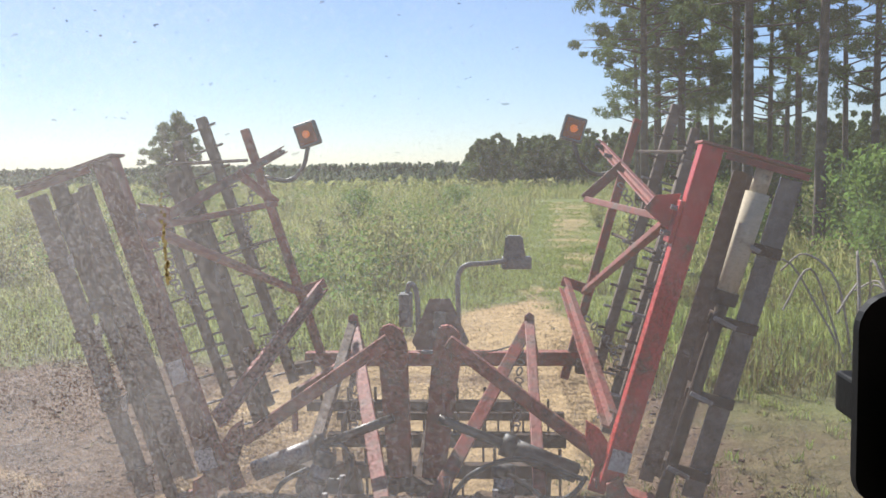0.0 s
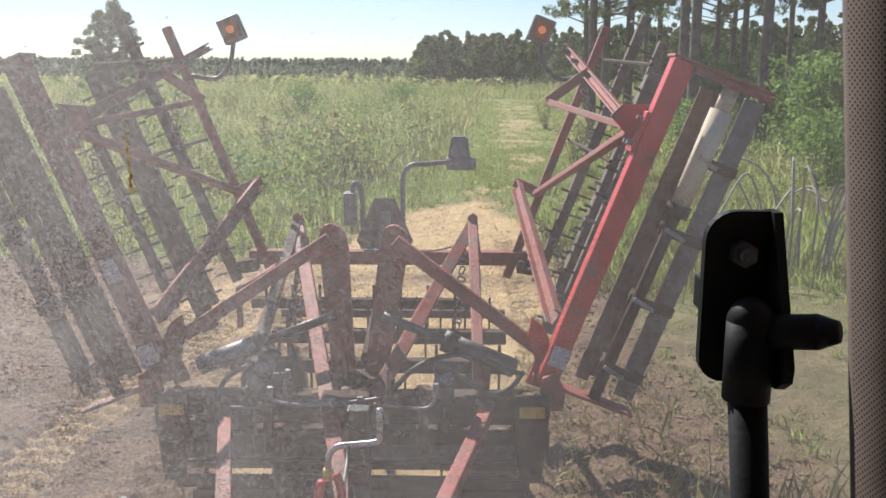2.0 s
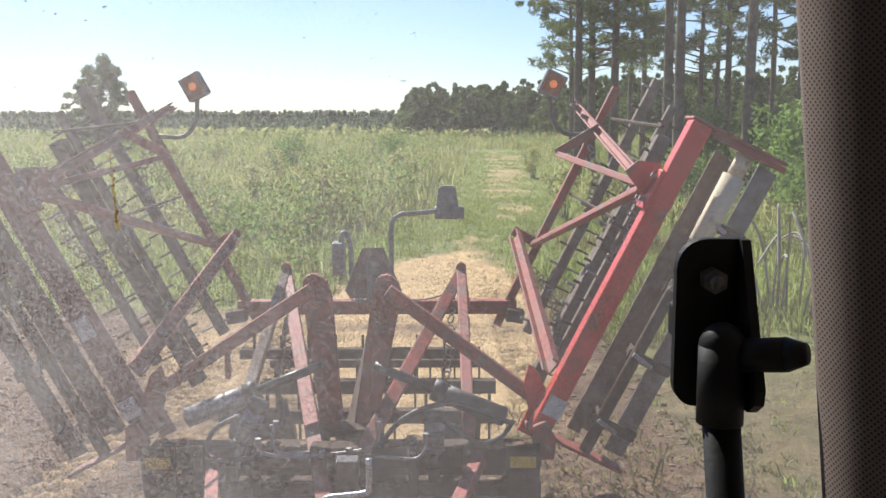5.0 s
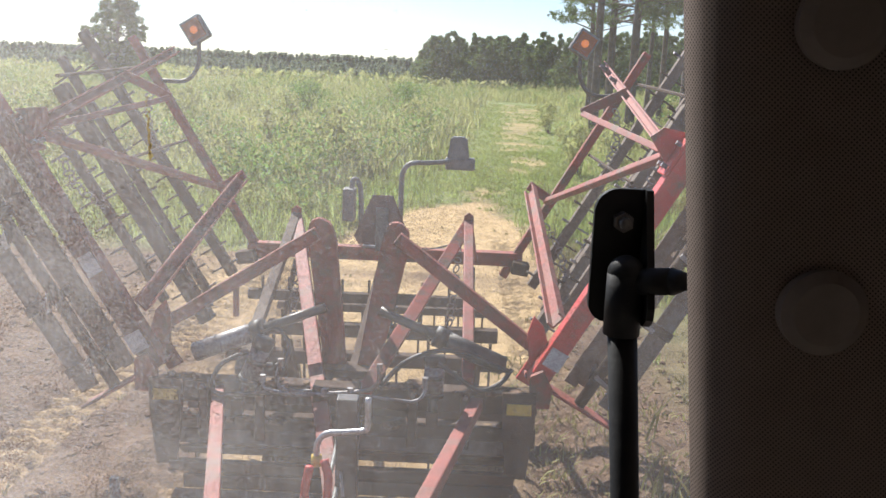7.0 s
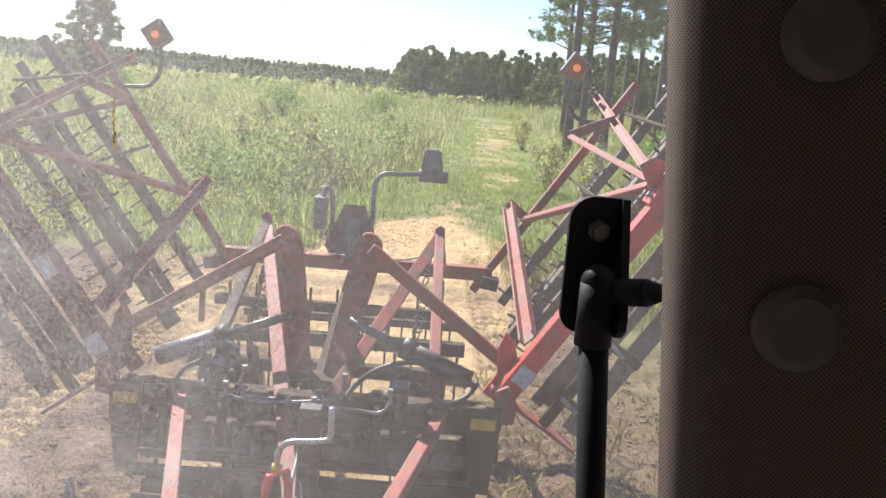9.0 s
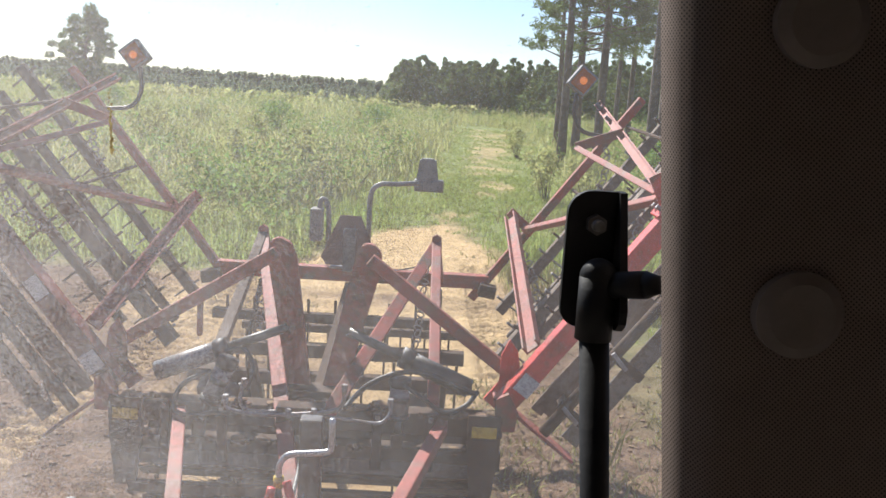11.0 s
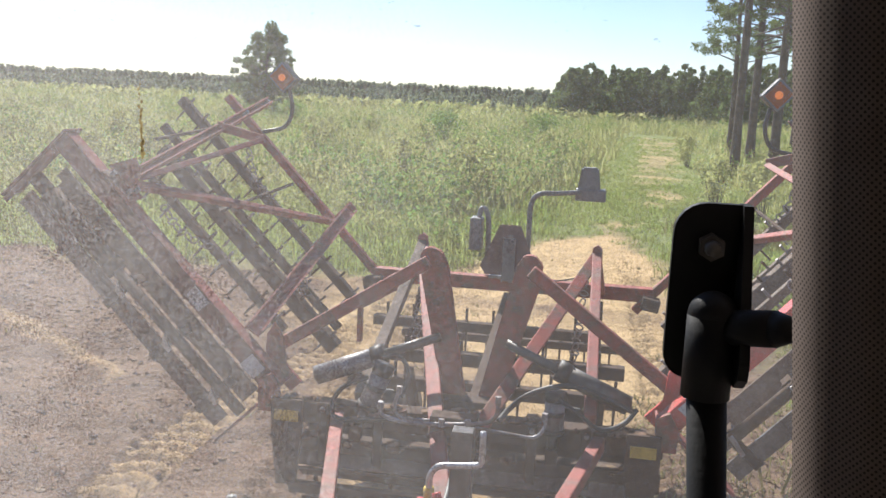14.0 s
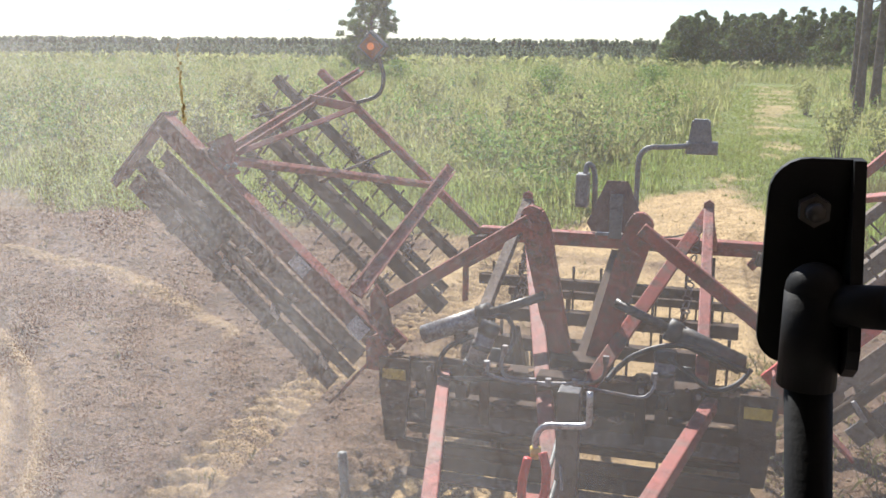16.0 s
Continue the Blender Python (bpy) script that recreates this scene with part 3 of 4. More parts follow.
# ---------------------------------------------------------------- the folding cultivator
UNFOLD = {1: [(0.0, 16.5), (1.5, 19.9), (3.5, 24.0), (6.0, 28.4), (7.0, 30.1), (8.0, 31.9), (9.0, 33.6), (10.2, 35.7), (11.5, 37.9), (12.5, 39.6), (13.5, 41.2), (14.5, 42.8), (16.0, 45.0)],
          -1: [(0.0, 17.9), (1.5, 21.0), (3.5, 25.0), (6.0, 29.9), (7.0, 31.8), (8.0, 33.6), (9.0, 35.3), (10.2, 37.4), (11.5, 39.5), (12.5, 41.3), (13.5, 43.2), (14.5, 45.2), (16.0, 48.0)]}
HX, HZ, YC = {1: 0.89, -1: 0.956}, 0.837, 5.4
keyed = []


def wing(cult, side):
    """One folding wing, built flat about its hinge: x outward, z up."""
    S = lambda u, y, w: (side * u, y - YC, w)
    # right wing gets the red with light painted in, left wing the rusty red
    red, dull = (M_RED_LIT, M_PINK) if side > 0 else (M_REDDULL, M_PINK)
    wt = 0.036 if side > 0 else 0.042
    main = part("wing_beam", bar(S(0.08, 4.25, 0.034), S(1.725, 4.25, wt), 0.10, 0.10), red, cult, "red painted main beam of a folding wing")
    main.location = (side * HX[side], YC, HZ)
    main.data.materials.append(M_GRIME_SHADE)
    # left beam: top keeps the lighter red, sides carry grime and painted shade
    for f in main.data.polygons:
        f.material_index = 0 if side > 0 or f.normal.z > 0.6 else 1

    def sub(name, bm, m, label="", smooth=False):
        return part(name, bm, m, main, label, smooth)
    sub("end_plate", bar(S(1.732, 4.27, wt + 0.058), S(1.732, 4.27, -0.40), 0.16, 0.014, (1, 0, 0)), dull if side > 0 else M_GRIME_SHADE)
    sub("end_plate_lip", bar(S(1.70, 4.19, wt - 0.06), S(1.70, 4.19, -0.40), 0.012, 0.03, (1, 0, 0)), dull if side > 0 else M_GRIME_SHADE)
    sub("inner_plate", bar(S(0.08, 4.30, 0.09), S(0.08, 4.30, -0.43), 0.12, 0.016, (1, 0, 0)), M_PINK)
    sub("hinge_lug", plate(((-0.10, -0.06), (0.10, -0.06), (0.20, 0.05), (0.22, 0.12), (0.13, 0.10), (0.02, 0.02), (-0.10, 0.02)), 0.02, Matrix.Translation(S(0.12, 4.36, 0.08)) @ Matrix.Diagonal((side, 1, 1, 1)) @ XZ), red)
    sub("rear_beam", bar(S(0.05, 6.60, 0.085), S(1.97, 6.62, 0.10), 0.06, 0.06), M_REDDULL)
    sub("diagonal_channel", channel(S(0.38, 4.33, 0.085), S(0.71, 6.55, 0.26), 0.085, 0.04, 0.01, (side * 0.2, 0, 1)), dull)
    sub("rear_lug", bar(S(0.72, 6.58, 0.06), S(0.73, 6.58, 0.30), 0.07, 0.02, (0, 1, 0)), dull)
    sub("cross_brace", bar(S(1.34, 4.33, 0.12), S(0.70, 6.55, 0.13), 0.042, 0.042), dull)
    sub("bracket_plate", bar(S(1.26, 4.27, wt + 0.06), S(1.46, 4.27, wt + 0.06), 0.15, 0.02), red)
    sub("bracket_lug", plate(((-0.09, 0), (0.09, 0), (0.05, 0.11), (-0.02, 0.14)), 0.012, Matrix.Translation(S(1.40, 4.30, wt + 0.06)) @ XZ), red)
    for du, dy in ((-0.06, -0.04), (-0.06, 0.04), (0.06, -0.04), (0.06, 0.04)):
        sub("bolt", rod(S(1.36 + du, 4.27 + dy, wt + 0.07), S(1.36 + du, 4.27 + dy, wt + 0.098), 0.013, seg=6), M_STEEL)
    sub("top_channel", channel(S(1.38, 4.36, 0.12), S(1.735, 6.65, 0.30), 0.055, 0.035, 0.009, (side * 0.2, 0, 1)), dull)
    for k in range(3):
        c = Vector(S(1.38, 4.36, 0.15)).lerp(Vector(S(1.735, 6.65, 0.33)), 0.55 + 0.2 * k)
        sub("bolt", rod(c - Vector((0, 0, 0.03)), c + Vector((0, 0, 0.025)), 0.014, seg=6), M_STEEL)
    sub("stay", bar(S(1.36, 4.40, 0.14), S(1.34, 5.65, 0.39), 0.035, 0.012), dull)
    sub("stay", bar(S(1.34, 5.65, 0.39), S(1.60, 5.60, 0.23), 0.012, 0.06), M_PINK)
    # chopping reel under the front beam: wide flat blades about a cream shaft
    sub("reel_shaft", rod(S(0.10, 4.25, -0.215), S(1.15, 4.25, -0.22), 0.030), M_RUST, "thin rusty shaft", True)
    sub("reel_sleeve", rod(S(1.10, 4.25, -0.22), S(1.58, 4.25, -0.22), 0.047, 0.056), M_CREAM if side > 0 else M_RUST, "tapered sleeve with worn cream paint" if side > 0 else "tapered rusty sleeve", True)
    sub("sleeve_cap", rod(S(1.58, 4.25, -0.22), S(1.69, 4.25, -0.22), 0.040), M_CREAM if side > 0 else M_RUST, "", True)
    sub("sleeve_collar", rod(S(1.06, 4.25, -0.22), S(1.12, 4.25, -0.22), 0.058), M_RUST, "", True)
    sub("blade", bar(S(0.14, 4.36, -0.148), S(1.66, 4.36, -0.148), 0.014, 0.07, bev=0.003), M_DUSTY)
    sub("blade", bar(S(0.14, 4.48, -0.25), S(1.66, 4.48, -0.25), 0.014, 0.085, bev=0.003), M_DUSTY)
    sub("blade", bar(S(0.14, 4.30, -0.36), S(1.68, 4.30, -0.36), 0.014, 0.10, bev=0.003), M_BLADE if side > 0 else M_DUSTY, "worn blue-grey steel blade" if side > 0 else "worn dirty steel blade")
    for i in range(4):
        u = 0.26 + 0.36 * i
        bm = bar(S(u, 4.27, -0.18), S(u, 4.27, -0.41), 0.012, 0.05, (1, 0, 0), None, 0.002)
        bar(S(u, 4.30, -0.22), S(u, 4.46, -0.23), 0.012, 0.05, (1, 0, 0), bm, 0.002)
        sub("spider", bm, M_RUST)
        if side < 0:
            sub("clip", plate(((-0.045, 0.01), (0.0, -0.022), (0.05, 0.0), (0.04, 0.02), (0.0, 0.012)), 0.018, Matrix.Translation(S(u, 4.215, -0.26)) @ pose(0, 0, 0, 90, 25, 0)), M_BRIGHT, "bright worn steel clip")
        else:
            sub("clip", bar(S(u - 0.01, 4.215, -0.30), S(u + 0.012, 4.215, -0.19), 0.012, 0.022, (1, 0, 0)), M_STEEL, "worn steel clip")
    # tool bars with pegs behind
    for y, w, u0, u1, sec in ((4.95, -0.05, 0.3, 1.5, 0.055), (5.55, -0.13, 0.02, 1.72, 0.10), (6.30, -0.08, 0.15, 2.1, 0.075), (5.95, -0.18, 0.1, 1.95, 0.06)):
        # right bars: dusty steel, made paler for the light on them
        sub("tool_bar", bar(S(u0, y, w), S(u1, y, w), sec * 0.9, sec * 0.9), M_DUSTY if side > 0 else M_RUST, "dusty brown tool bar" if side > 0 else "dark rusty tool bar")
        n = int((u1 - u0) / 0.15)
        for i in range(n):
            u = u0 + 0.08 + 0.15 * i
            sub("peg", rod(S(u, y - 0.03, w + 0.09), S(u, y + 0.03, w - 0.14), 0.010, 0.007, seg=6), M_STEEL if i % 3 == 0 else M_RUST)
    for u in (1.15, 1.75):
        sub("drag_link", rod(S(u, 5.4, -0.06), S(u, 6.58, 0.05), 0.012, seg=6), M_RUST)
    chain(S(1.23, 4.6, 0.05), S(0.93, 4.9, -0.03), 9, main)
    chain(S(1.50, 6.1, 0.16), S(1.15, 6.2, -0.02), 10, main)
    chain(S(0.62, 5.9, 0.16), S(0.42, 5.6, -0.08), 8, main)
    # marker lamp on a bent pipe
    sub("lamp_pipe", pipe([S(1.60, 6.62, 0.12), S(1.52, 6.66, 0.27), S(1.57, 6.66, 0.40), S(1.70, 6.66, 0.49)], 0.016), M_BLACK, "bent black pipe", True)
    box = sub("lamp_housing", bar(S(1.70, 6.68, 0.515), S(1.88, 6.68, 0.515), 0.09, 0.16, bev=0.014), M_BLACK, "dark lamp housing")
    part("lamp_rim", bar(S(1.705, 6.632, 0.515), S(1.875, 6.632, 0.515), 0.008, 0.155, bev=0.003), M_GREY, box)
    part("lamp_lens", bar(S(1.72, 6.626, 0.515), S(1.86, 6.626, 0.515), 0.018, 0.128, bev=0.006), M_AMBER, box, "amber lens")
    part("bulb", rod(S(1.79, 6.618, 0.515), S(1.79, 6.612, 0.515), 0.03, 0.022, seg=16), M_BULB, box, "glowing orange bulb spot", True)
    if side < 0:
        sub("decal", bar(S(0.62, 4.196, 0.04), S(0.73, 4.196, 0.042), 0.004, 0.075, bev=0), M_WHITE, "faded white decal")
    sub("decal", bar(S(0.19, 4.196, 0.025), S(0.29, 4.196, 0.027), 0.004, 0.09, bev=0), M_WHITE, "faded white decal")
    return main


ARM, LINK = 0.83, 0.89
LUG = {1: (0.217, 0.116), -1: (0.258, 0.155)}


def linkage(theta, side):
    """Ends of the fold linkage for a wing leaning theta degrees out: pivot, peak, lug (x, z)."""
    a = radians(theta)
    u, w = LUG[side]
    lug = (HX[side] + 0.04 * side + u * math.sin(a) - w * math.cos(a), HZ + u * math.cos(a) + w * math.sin(a))
    piv = (0.075, 0.80)
    dx, dz = lug[0] - piv[0], lug[1] - piv[1]
    d = math.hypot(dx, dz)
    b = math.acos(max(-1, min(1, (ARM ** 2 + d * d - LINK ** 2) / (2 * ARM * d))))
    g = math.atan2(dz, dx) + b
    return piv, (piv[0] + ARM * math.cos(g), piv[1] + ARM * math.sin(g)), lug


def cultivator():
    cult = thing("cultivator", "red folding field cultivator with rusty frame hitched behind the tractor", "farm machine")
    X0 = -0.04

    def p(name, bm, m, label="", smooth=False):
        return part(name, bm, m, cult, label, smooth)
    # centre frame
    p("front_beam", bar((-0.98, 4.30, 0.80), (0.92, 4.30, 0.80), 0.11, 0.11), M_RUST, "dirt-caked front beam")
    p("lower_beam", bar((-0.98, 4.30, 0.62), (0.92, 4.30, 0.62), 0.10, 0.10), M_RUST)
    p("rear_beam", bar((-1.06, 6.60, 1.06), (0.98, 6.60, 1.06), 0.10, 0.10), M_REDDULL, "dull red rear beam")
    for x in (-0.90, 0.82):
        p("hinge_plate", plate(((-0.05, -0.06), (0.05, -0.06), (0.06, 0.04), (0.01, 0.13), (-0.05, 0.10)), 0.03, Matrix.Translation((x * 1.12, 4.17, 0.88)) @ XZ), M_REDDULL)
        p("side_plate", plate(((-0.05, -0.34), (0.05, -0.34), (0.08, -0.05), (0.08, 0.1), (-0.08, 0.1), (-0.08, -0.05)), 0.02, Matrix.Translation((x, 4.14, 0.80)) @ XZ), M_RUST)
        p("decal", bar((x - 0.06, 4.126, 0.82), (x + 0.06, 4.126, 0.82), 0.004, 0.055, bev=0), M_YELLOW, "yellow warning decal")
        p("rear_hinge", bar((x * 1.10, 6.52, 1.02), (x * 1.25, 6.52, 1.0), 0.12, 0.09), M_RUST)
    p("stringer", bar((-0.04, 4.3, 0.70), (-0.04, 6.5, 0.98), 0.08, 0.08), M_RUST)
    p("arm_pivot", bar((-0.22, 4.47, 0.82), (0.14, 4.47, 0.82), 0.16, 0.14), M_RUST)
    # soil caked on the front beams
    rnd = np.random.default_rng(31)
    bm = bmesh.new()
    for x0, x1, z, n in ((-0.95, 0.9, 0.86, 60), (-0.95, 0.9, 0.66, 40)):
        for k in range(n):
            c = (rnd.uniform(x0, x1), 4.27 + rnd.uniform(-0.04, 0.05), z + rnd.uniform(-0.01, 0.01))
            bmesh.ops.create_icosphere(bm, subdivisions=1, radius=rnd.uniform(0.012, 0.034), matrix=Matrix.Translation(c) @ Matrix.Diagonal((1.5, 1.1, 0.6, 1)))
    for v in bm.verts:
        v.co += Vector(rnd.normal(0, 0.004, 3))
    tagged(p("caked_soil", bm, M_CLOD), "brown soil caked on the beams", kind="stuff")
    # bolted clamps on the front beams
    for x in (-0.74, -0.46, 0.30, 0.56):
        p("clamp", bar((x, 4.225, 0.56), (x, 4.225, 0.87), 0.05, 0.02, (0, 1, 0)), M_RUST)
        p("bolt", rod((x, 4.22, 0.84), (x, 4.195, 0.84), 0.014, seg=6), M_STEEL)
    # made-up reel below the beams, added to fill the shaded gap with dark
    p("front_reel_shaft", rod((-0.88, 4.22, 0.42), (0.82, 4.22, 0.42), 0.03), M_RUST, "", True)
    for k in range(5):
        a = radians(14 + 72 * k)
        c, d = 0.15 * math.cos(a), 0.15 * math.sin(a)
        p("front_blade", bar((-0.87, 4.22 + c, 0.42 + d), (0.81, 4.22 + c, 0.42 + d), 0.075, 0.014, (0, math.cos(a + 0.9), math.sin(a + 0.9)), bev=0.003), M_DUSTY if k % 2 else M_RUST)
    # rear posts with their braces
    for s in (-1, 1):
        t = (0.56 * s, 5.78, 1.45)
        p("post_leg", bar(t, (0.57 * s, 4.28, 0.90), 0.055, 0.06, (1, 0, 0)), M_PINK if s > 0 else M_DUSTY, "faded red brace" if s > 0 else "dusty brown brace")
        foot = (0.02, 3.40, 0.68) if s < 0 else (0.06, 4.10, 0.87)
        p("mast_brace", bar(t, foot, 0.075, 0.03, (0.35 * s, -0.4, 1)), M_PINK if s < 0 else M_REDDULL, "faded red mast brace")
        p("post_top", plate(((-0.04, -0.12), (0.04, -0.12), (0.03, 0.05), (0, 0.07), (-0.03, 0.05)), 0.03, Matrix.Translation(t) @ XZ), M_PINK)
        p("rear_post", bar(t, (0.62 * s, 6.58, 1.05), 0.05, 0.05, (1, 0, 0)), M_REDDULL)
        chain((0.50 * s, 5.5, 1.35), (0.46 * s, 5.1, 0.95), 11, cult)
    p("lever_arm", bar((-0.47, 5.50, 1.33), (-0.79, 5.10, 1.17), 0.035, 0.04), M_REDDULL)
    p("lever_link", bar((-0.79, 5.10, 1.19), (-0.79, 5.10, 0.95), 0.03, 0.04, (0, 1, 0)), M_REDDULL)
    # tongue
    p("tongue_bar", bar((-0.67, 4.24, 0.80), (-0.02, 1.55, 0.80), 0.06, 0.07), M_PINK, "faded red tongue bar")
    p("tongue_bar", bar((0.62, 4.24, 0.80), (0.04, 1.40, 0.80), 0.06, 0.07), M_PINK, "faded red tongue bar")
    p("hitch_plate", bar((0.01, 1.50, 0.80), (0.01, 1.15, 0.72), 0.09, 0.03), M_RUST)
    p("clevis", pipe([(-0.013, 3.0, 1.0), (-0.03, 3.0, 0.90), (-0.02, 2.99, 0.80), (0.04, 3.0, 0.84), (0.055, 3.0, 0.95), (0.036, 3.02, 1.02)], 0.016), M_RED_LIT, "bent red clevis", True)
    p("mast_foot", bar((-0.10, 3.30, 0.64), (0.16, 3.30, 0.64), 0.10, 0.10), M_REDDULL)
    p("jack_post", bar((0.09, 3.27, 0.42), (0.09, 3.27, 1.17), 0.085, 0.07, (0, 1, 0)), M_DARK, "dirty grey jack post")
    p("jack_clamp", bar((-0.02, 3.18, 0.62), (0.14, 3.18, 0.62), 0.05, 0.12), M_RED_LIT)
    p("crank", pipe([(-0.004, 3.10, 0.98), (-0.002, 3.10, 1.045), (0.03, 3.10, 1.085), (0.10, 3.10, 1.095), (0.17, 3.10, 1.105), (0.183, 3.10, 1.13), (0.183, 3.10, 1.232)], 0.012), M_BRIGHT, "bent bare steel crank handle", True)
    p("crank_collar", rod((-0.004, 3.10, 0.96), (-0.004, 3.10, 1.0), 0.02), M_YELLOW, "yellow collar", True)
    p("stand_pin", rod((-0.84, 3.35, 0.40), (-0.86, 3.35, 0.75), 0.02), M_GREY, "grey pin", True)
    # hydraulics
    p("valve_block", bar((-0.16, 4.02, 0.90), (0.06, 4.02, 0.90), 0.10, 0.10), M_RUST)
    for lo, hi in (((-0.552, 4.18, 0.78), (-0.427, 4.21, 1.10)), ((0.40, 4.18, 0.76), (0.402, 4.20, 1.05))):
        lo, hi = Vector(lo), Vector(hi)
        at = lambda f: lo.lerp(hi, f)
        c = p("depth_cylinder", rod(at(0.36), at(0.86), 0.048), M_STEEL, "grey hydraulic cylinder", True)
        part("cylinder_cap", rod(at(0.84), at(1.0), 0.052), M_BLACK, c, "", True)
        part("cylinder_band", rod(at(0.60), at(0.68), 0.0505), M_DARK, c, "", True)
        part("cylinder_neck", rod(at(0.30), at(0.38), 0.054), M_BLACK, c, "", True)
        p("cylinder_rod", rod(at(0.0), at(0.31), 0.022), M_DARK, "dark oily piston rod", True)
        p("cylinder_lug", bar(at(-0.08) - Vector((0.03, 0, 0)), at(-0.08) + Vector((0.03, 0, 0)), 0.05, 0.08), M_RUST)
    for m, r, pts in ((M_STEEL, 0.010, ((-0.387, 3.95, 0.985), (-0.368, 3.95, 0.935), (-0.215, 3.95, 0.916), (0.073, 3.95, 0.945), (0.145, 3.95, 0.985), (0.153, 3.96, 1.06))),
                      (M_STEEL, 0.009, ((-0.313, 4.0, 1.05), (-0.331, 4.0, 0.965), (-0.291, 4.0, 0.915), (-0.144, 4.0, 0.918))),
                      (M_STEEL, 0.008, ((0.06, 3.95, 0.925), (0.231, 3.95, 0.91), (0.324, 3.95, 0.908), (0.366, 3.96, 0.953), (0.365, 3.97, 1.0))),
                      (M_BLACK, 0.013, ((0.15, 4.05, 0.93), (0.192, 4.1, 0.975), (0.27, 4.1, 1.049), (0.403, 4.1, 1.106), (0.538, 4.1, 1.104), (0.757, 4.12, 1.016))),
                      (M_BLACK, 0.012, ((-0.50, 4.15, 1.05), (-0.62, 4.12, 0.99), (-0.66, 4.1, 0.90), (-0.60, 4.05, 0.86), (-0.3, 4.05, 0.89))),
                      (M_BLACK, 0.012, ((0.42, 4.15, 1.03), (0.52, 4.1, 0.98), (0.62, 4.1, 0.92), (0.72, 4.15, 0.94), (0.78, 4.2, 1.0))),
                      (M_BLACK, 0.011, ((-0.45, 4.2, 1.13), (-0.36, 4.2, 1.15), (-0.30, 4.15, 1.08), (-0.31, 4.05, 1.0))),
                      (M_GREY, 0.009, ((-0.03, 3.92, 0.93), (0.0, 3.7, 0.90), (0.02, 3.45, 0.86), (0.03, 2.6, 0.76))),
                      (M_GREY, 0.009, ((0.0, 3.92, 0.93), (0.03, 3.7, 0.89), (0.05, 3.45, 0.83), (0.06, 2.6, 0.74))),
                      (M_STEEL, 0.006, ((0.01, 3.9, 0.94), (0.03, 3.6, 0.95), (0.05, 3.35, 0.93), (0.09, 3.15, 0.82)))):
        p("hose", pipe(pts, r, 8), m, "", True)
    for q in ((-0.387, 3.95, 0.985), (0.153, 3.96, 1.06), (0.365, 3.97, 1.0), (-0.313, 4.0, 1.05), (-0.10, 3.95, 0.93), (0.02, 3.95, 0.94)):
        p("hose_fitting", rod((q[0], q[1], q[2] - 0.018), (q[0], q[1], q[2] + 0.018), 0.015, seg=6), M_STEEL)
    # centre reel and harrow
    p("reel_shaft", rod((-0.92, 4.55, 0.44), (0.86, 4.55, 0.44), 0.035), M_CREAM, "", True)
    for k in range(5):
        a = radians(36 + 72 * k)
        c, s = 0.19 * math.cos(a), 0.04 + 0.19 * math.sin(a)
        p("blade", bar((-0.90, 4.55 + c, 0.40 + s), (0.84, 4.55 + c, 0.40 + s), 0.12, 0.014, (0, math.cos(a + 0.9), math.sin(a + 0.9)), bev=0.003), M_RUST)
    for i in range(5):
        x = -0.86 + 0.415 * i
        bm = bmesh.new()
        for k in range(5):
            a = radians(36 + 72 * k)
            bar((x, 4.55, 0.44), (x, 4.55 + 0.19 * math.cos(a), 0.44 + 0.19 * math.sin(a)), 0.05, 0.012, (1, 0, 0), bm, 0.0)
        p("spider", bm, M_RUST)
    for y, z, x0, x1, sec in ((6.25, 0.80, -0.98, 0.62, 0.07), (6.05, 0.62, -0.80, 0.80, 0.09), (5.3, 0.66, -0.9, 0.82, 0.08), (6.9, 0.55, -0.9, 0.84, 0.06)):
        p("harrow_bar", bar((x0, y, z), (x1, y, z), sec, sec), M_RUST, "dark rusty harrow bar")
        n = int((x1 - x0) / 0.19)
        for i in range(n):
            x = x0 + 0.1 + 0.19 * i
            p("harrow_tooth", rod((x, y, z + 0.13), (x, y + 0.02, z - 0.26), 0.011, 0.007, seg=6), M_RUST)
    for x in (-0.7, -0.04, 0.62):
        p("harrow_arm", bar((x, 6.55, 0.98), (x, 6.10, 0.66), 0.03, 0.05), M_RUST)
    # carrying wheels under the frame
    for x in (-0.58, 0.50):
        w = p("wheel", rod((x - 0.09, 5.35, 0.30), (x + 0.09, 5.35, 0.30), 0.30, seg=28), M_BLACK, "black rubber tyre", True)
        part("rim", rod((x - 0.095, 5.35, 0.30), (x + 0.095, 5.35, 0.30), 0.16, seg=20), M_CREAM, w, "cream painted rim", True)
        p("wheel_arm", bar((x + 0.13, 5.35, 0.30), (x + 0.13, 4.9, 0.86), 0.05, 0.07), M_RUST)
    # slow-vehicle sign seen from its back, and lamps
    p("sign", plate(((-0.205, -0.13), (-0.165, -0.19), (0.165, -0.19), (0.205, -0.13), (0.075, 0.18), (-0.075, 0.18)), 0.006, Matrix.Translation((-0.06, 6.50, 1.33)) @ XZ), M_DKRED, "dull grey-red back of a warning triangle")
    p("sign_bracket", bar((-0.06, 6.48, 1.10), (-0.06, 6.48, 1.42), 0.09, 0.012, (0, 1, 0)), M_GREY)
    p("sign_foot", bar((-0.20, 6.53, 1.125), (0.06, 6.53, 1.125), 0.10, 0.02), M_STEEL)
    p("lamp_arm", pipe([(0.065, 6.62, 1.12), (0.065, 6.62, 1.45), (0.07, 6.62, 1.66), (0.13, 6.62, 1.735), (0.25, 6.63, 1.745), (0.42, 6.65, 1.76)], 0.019), M_GREY, "bent grey lamp pipe", True)
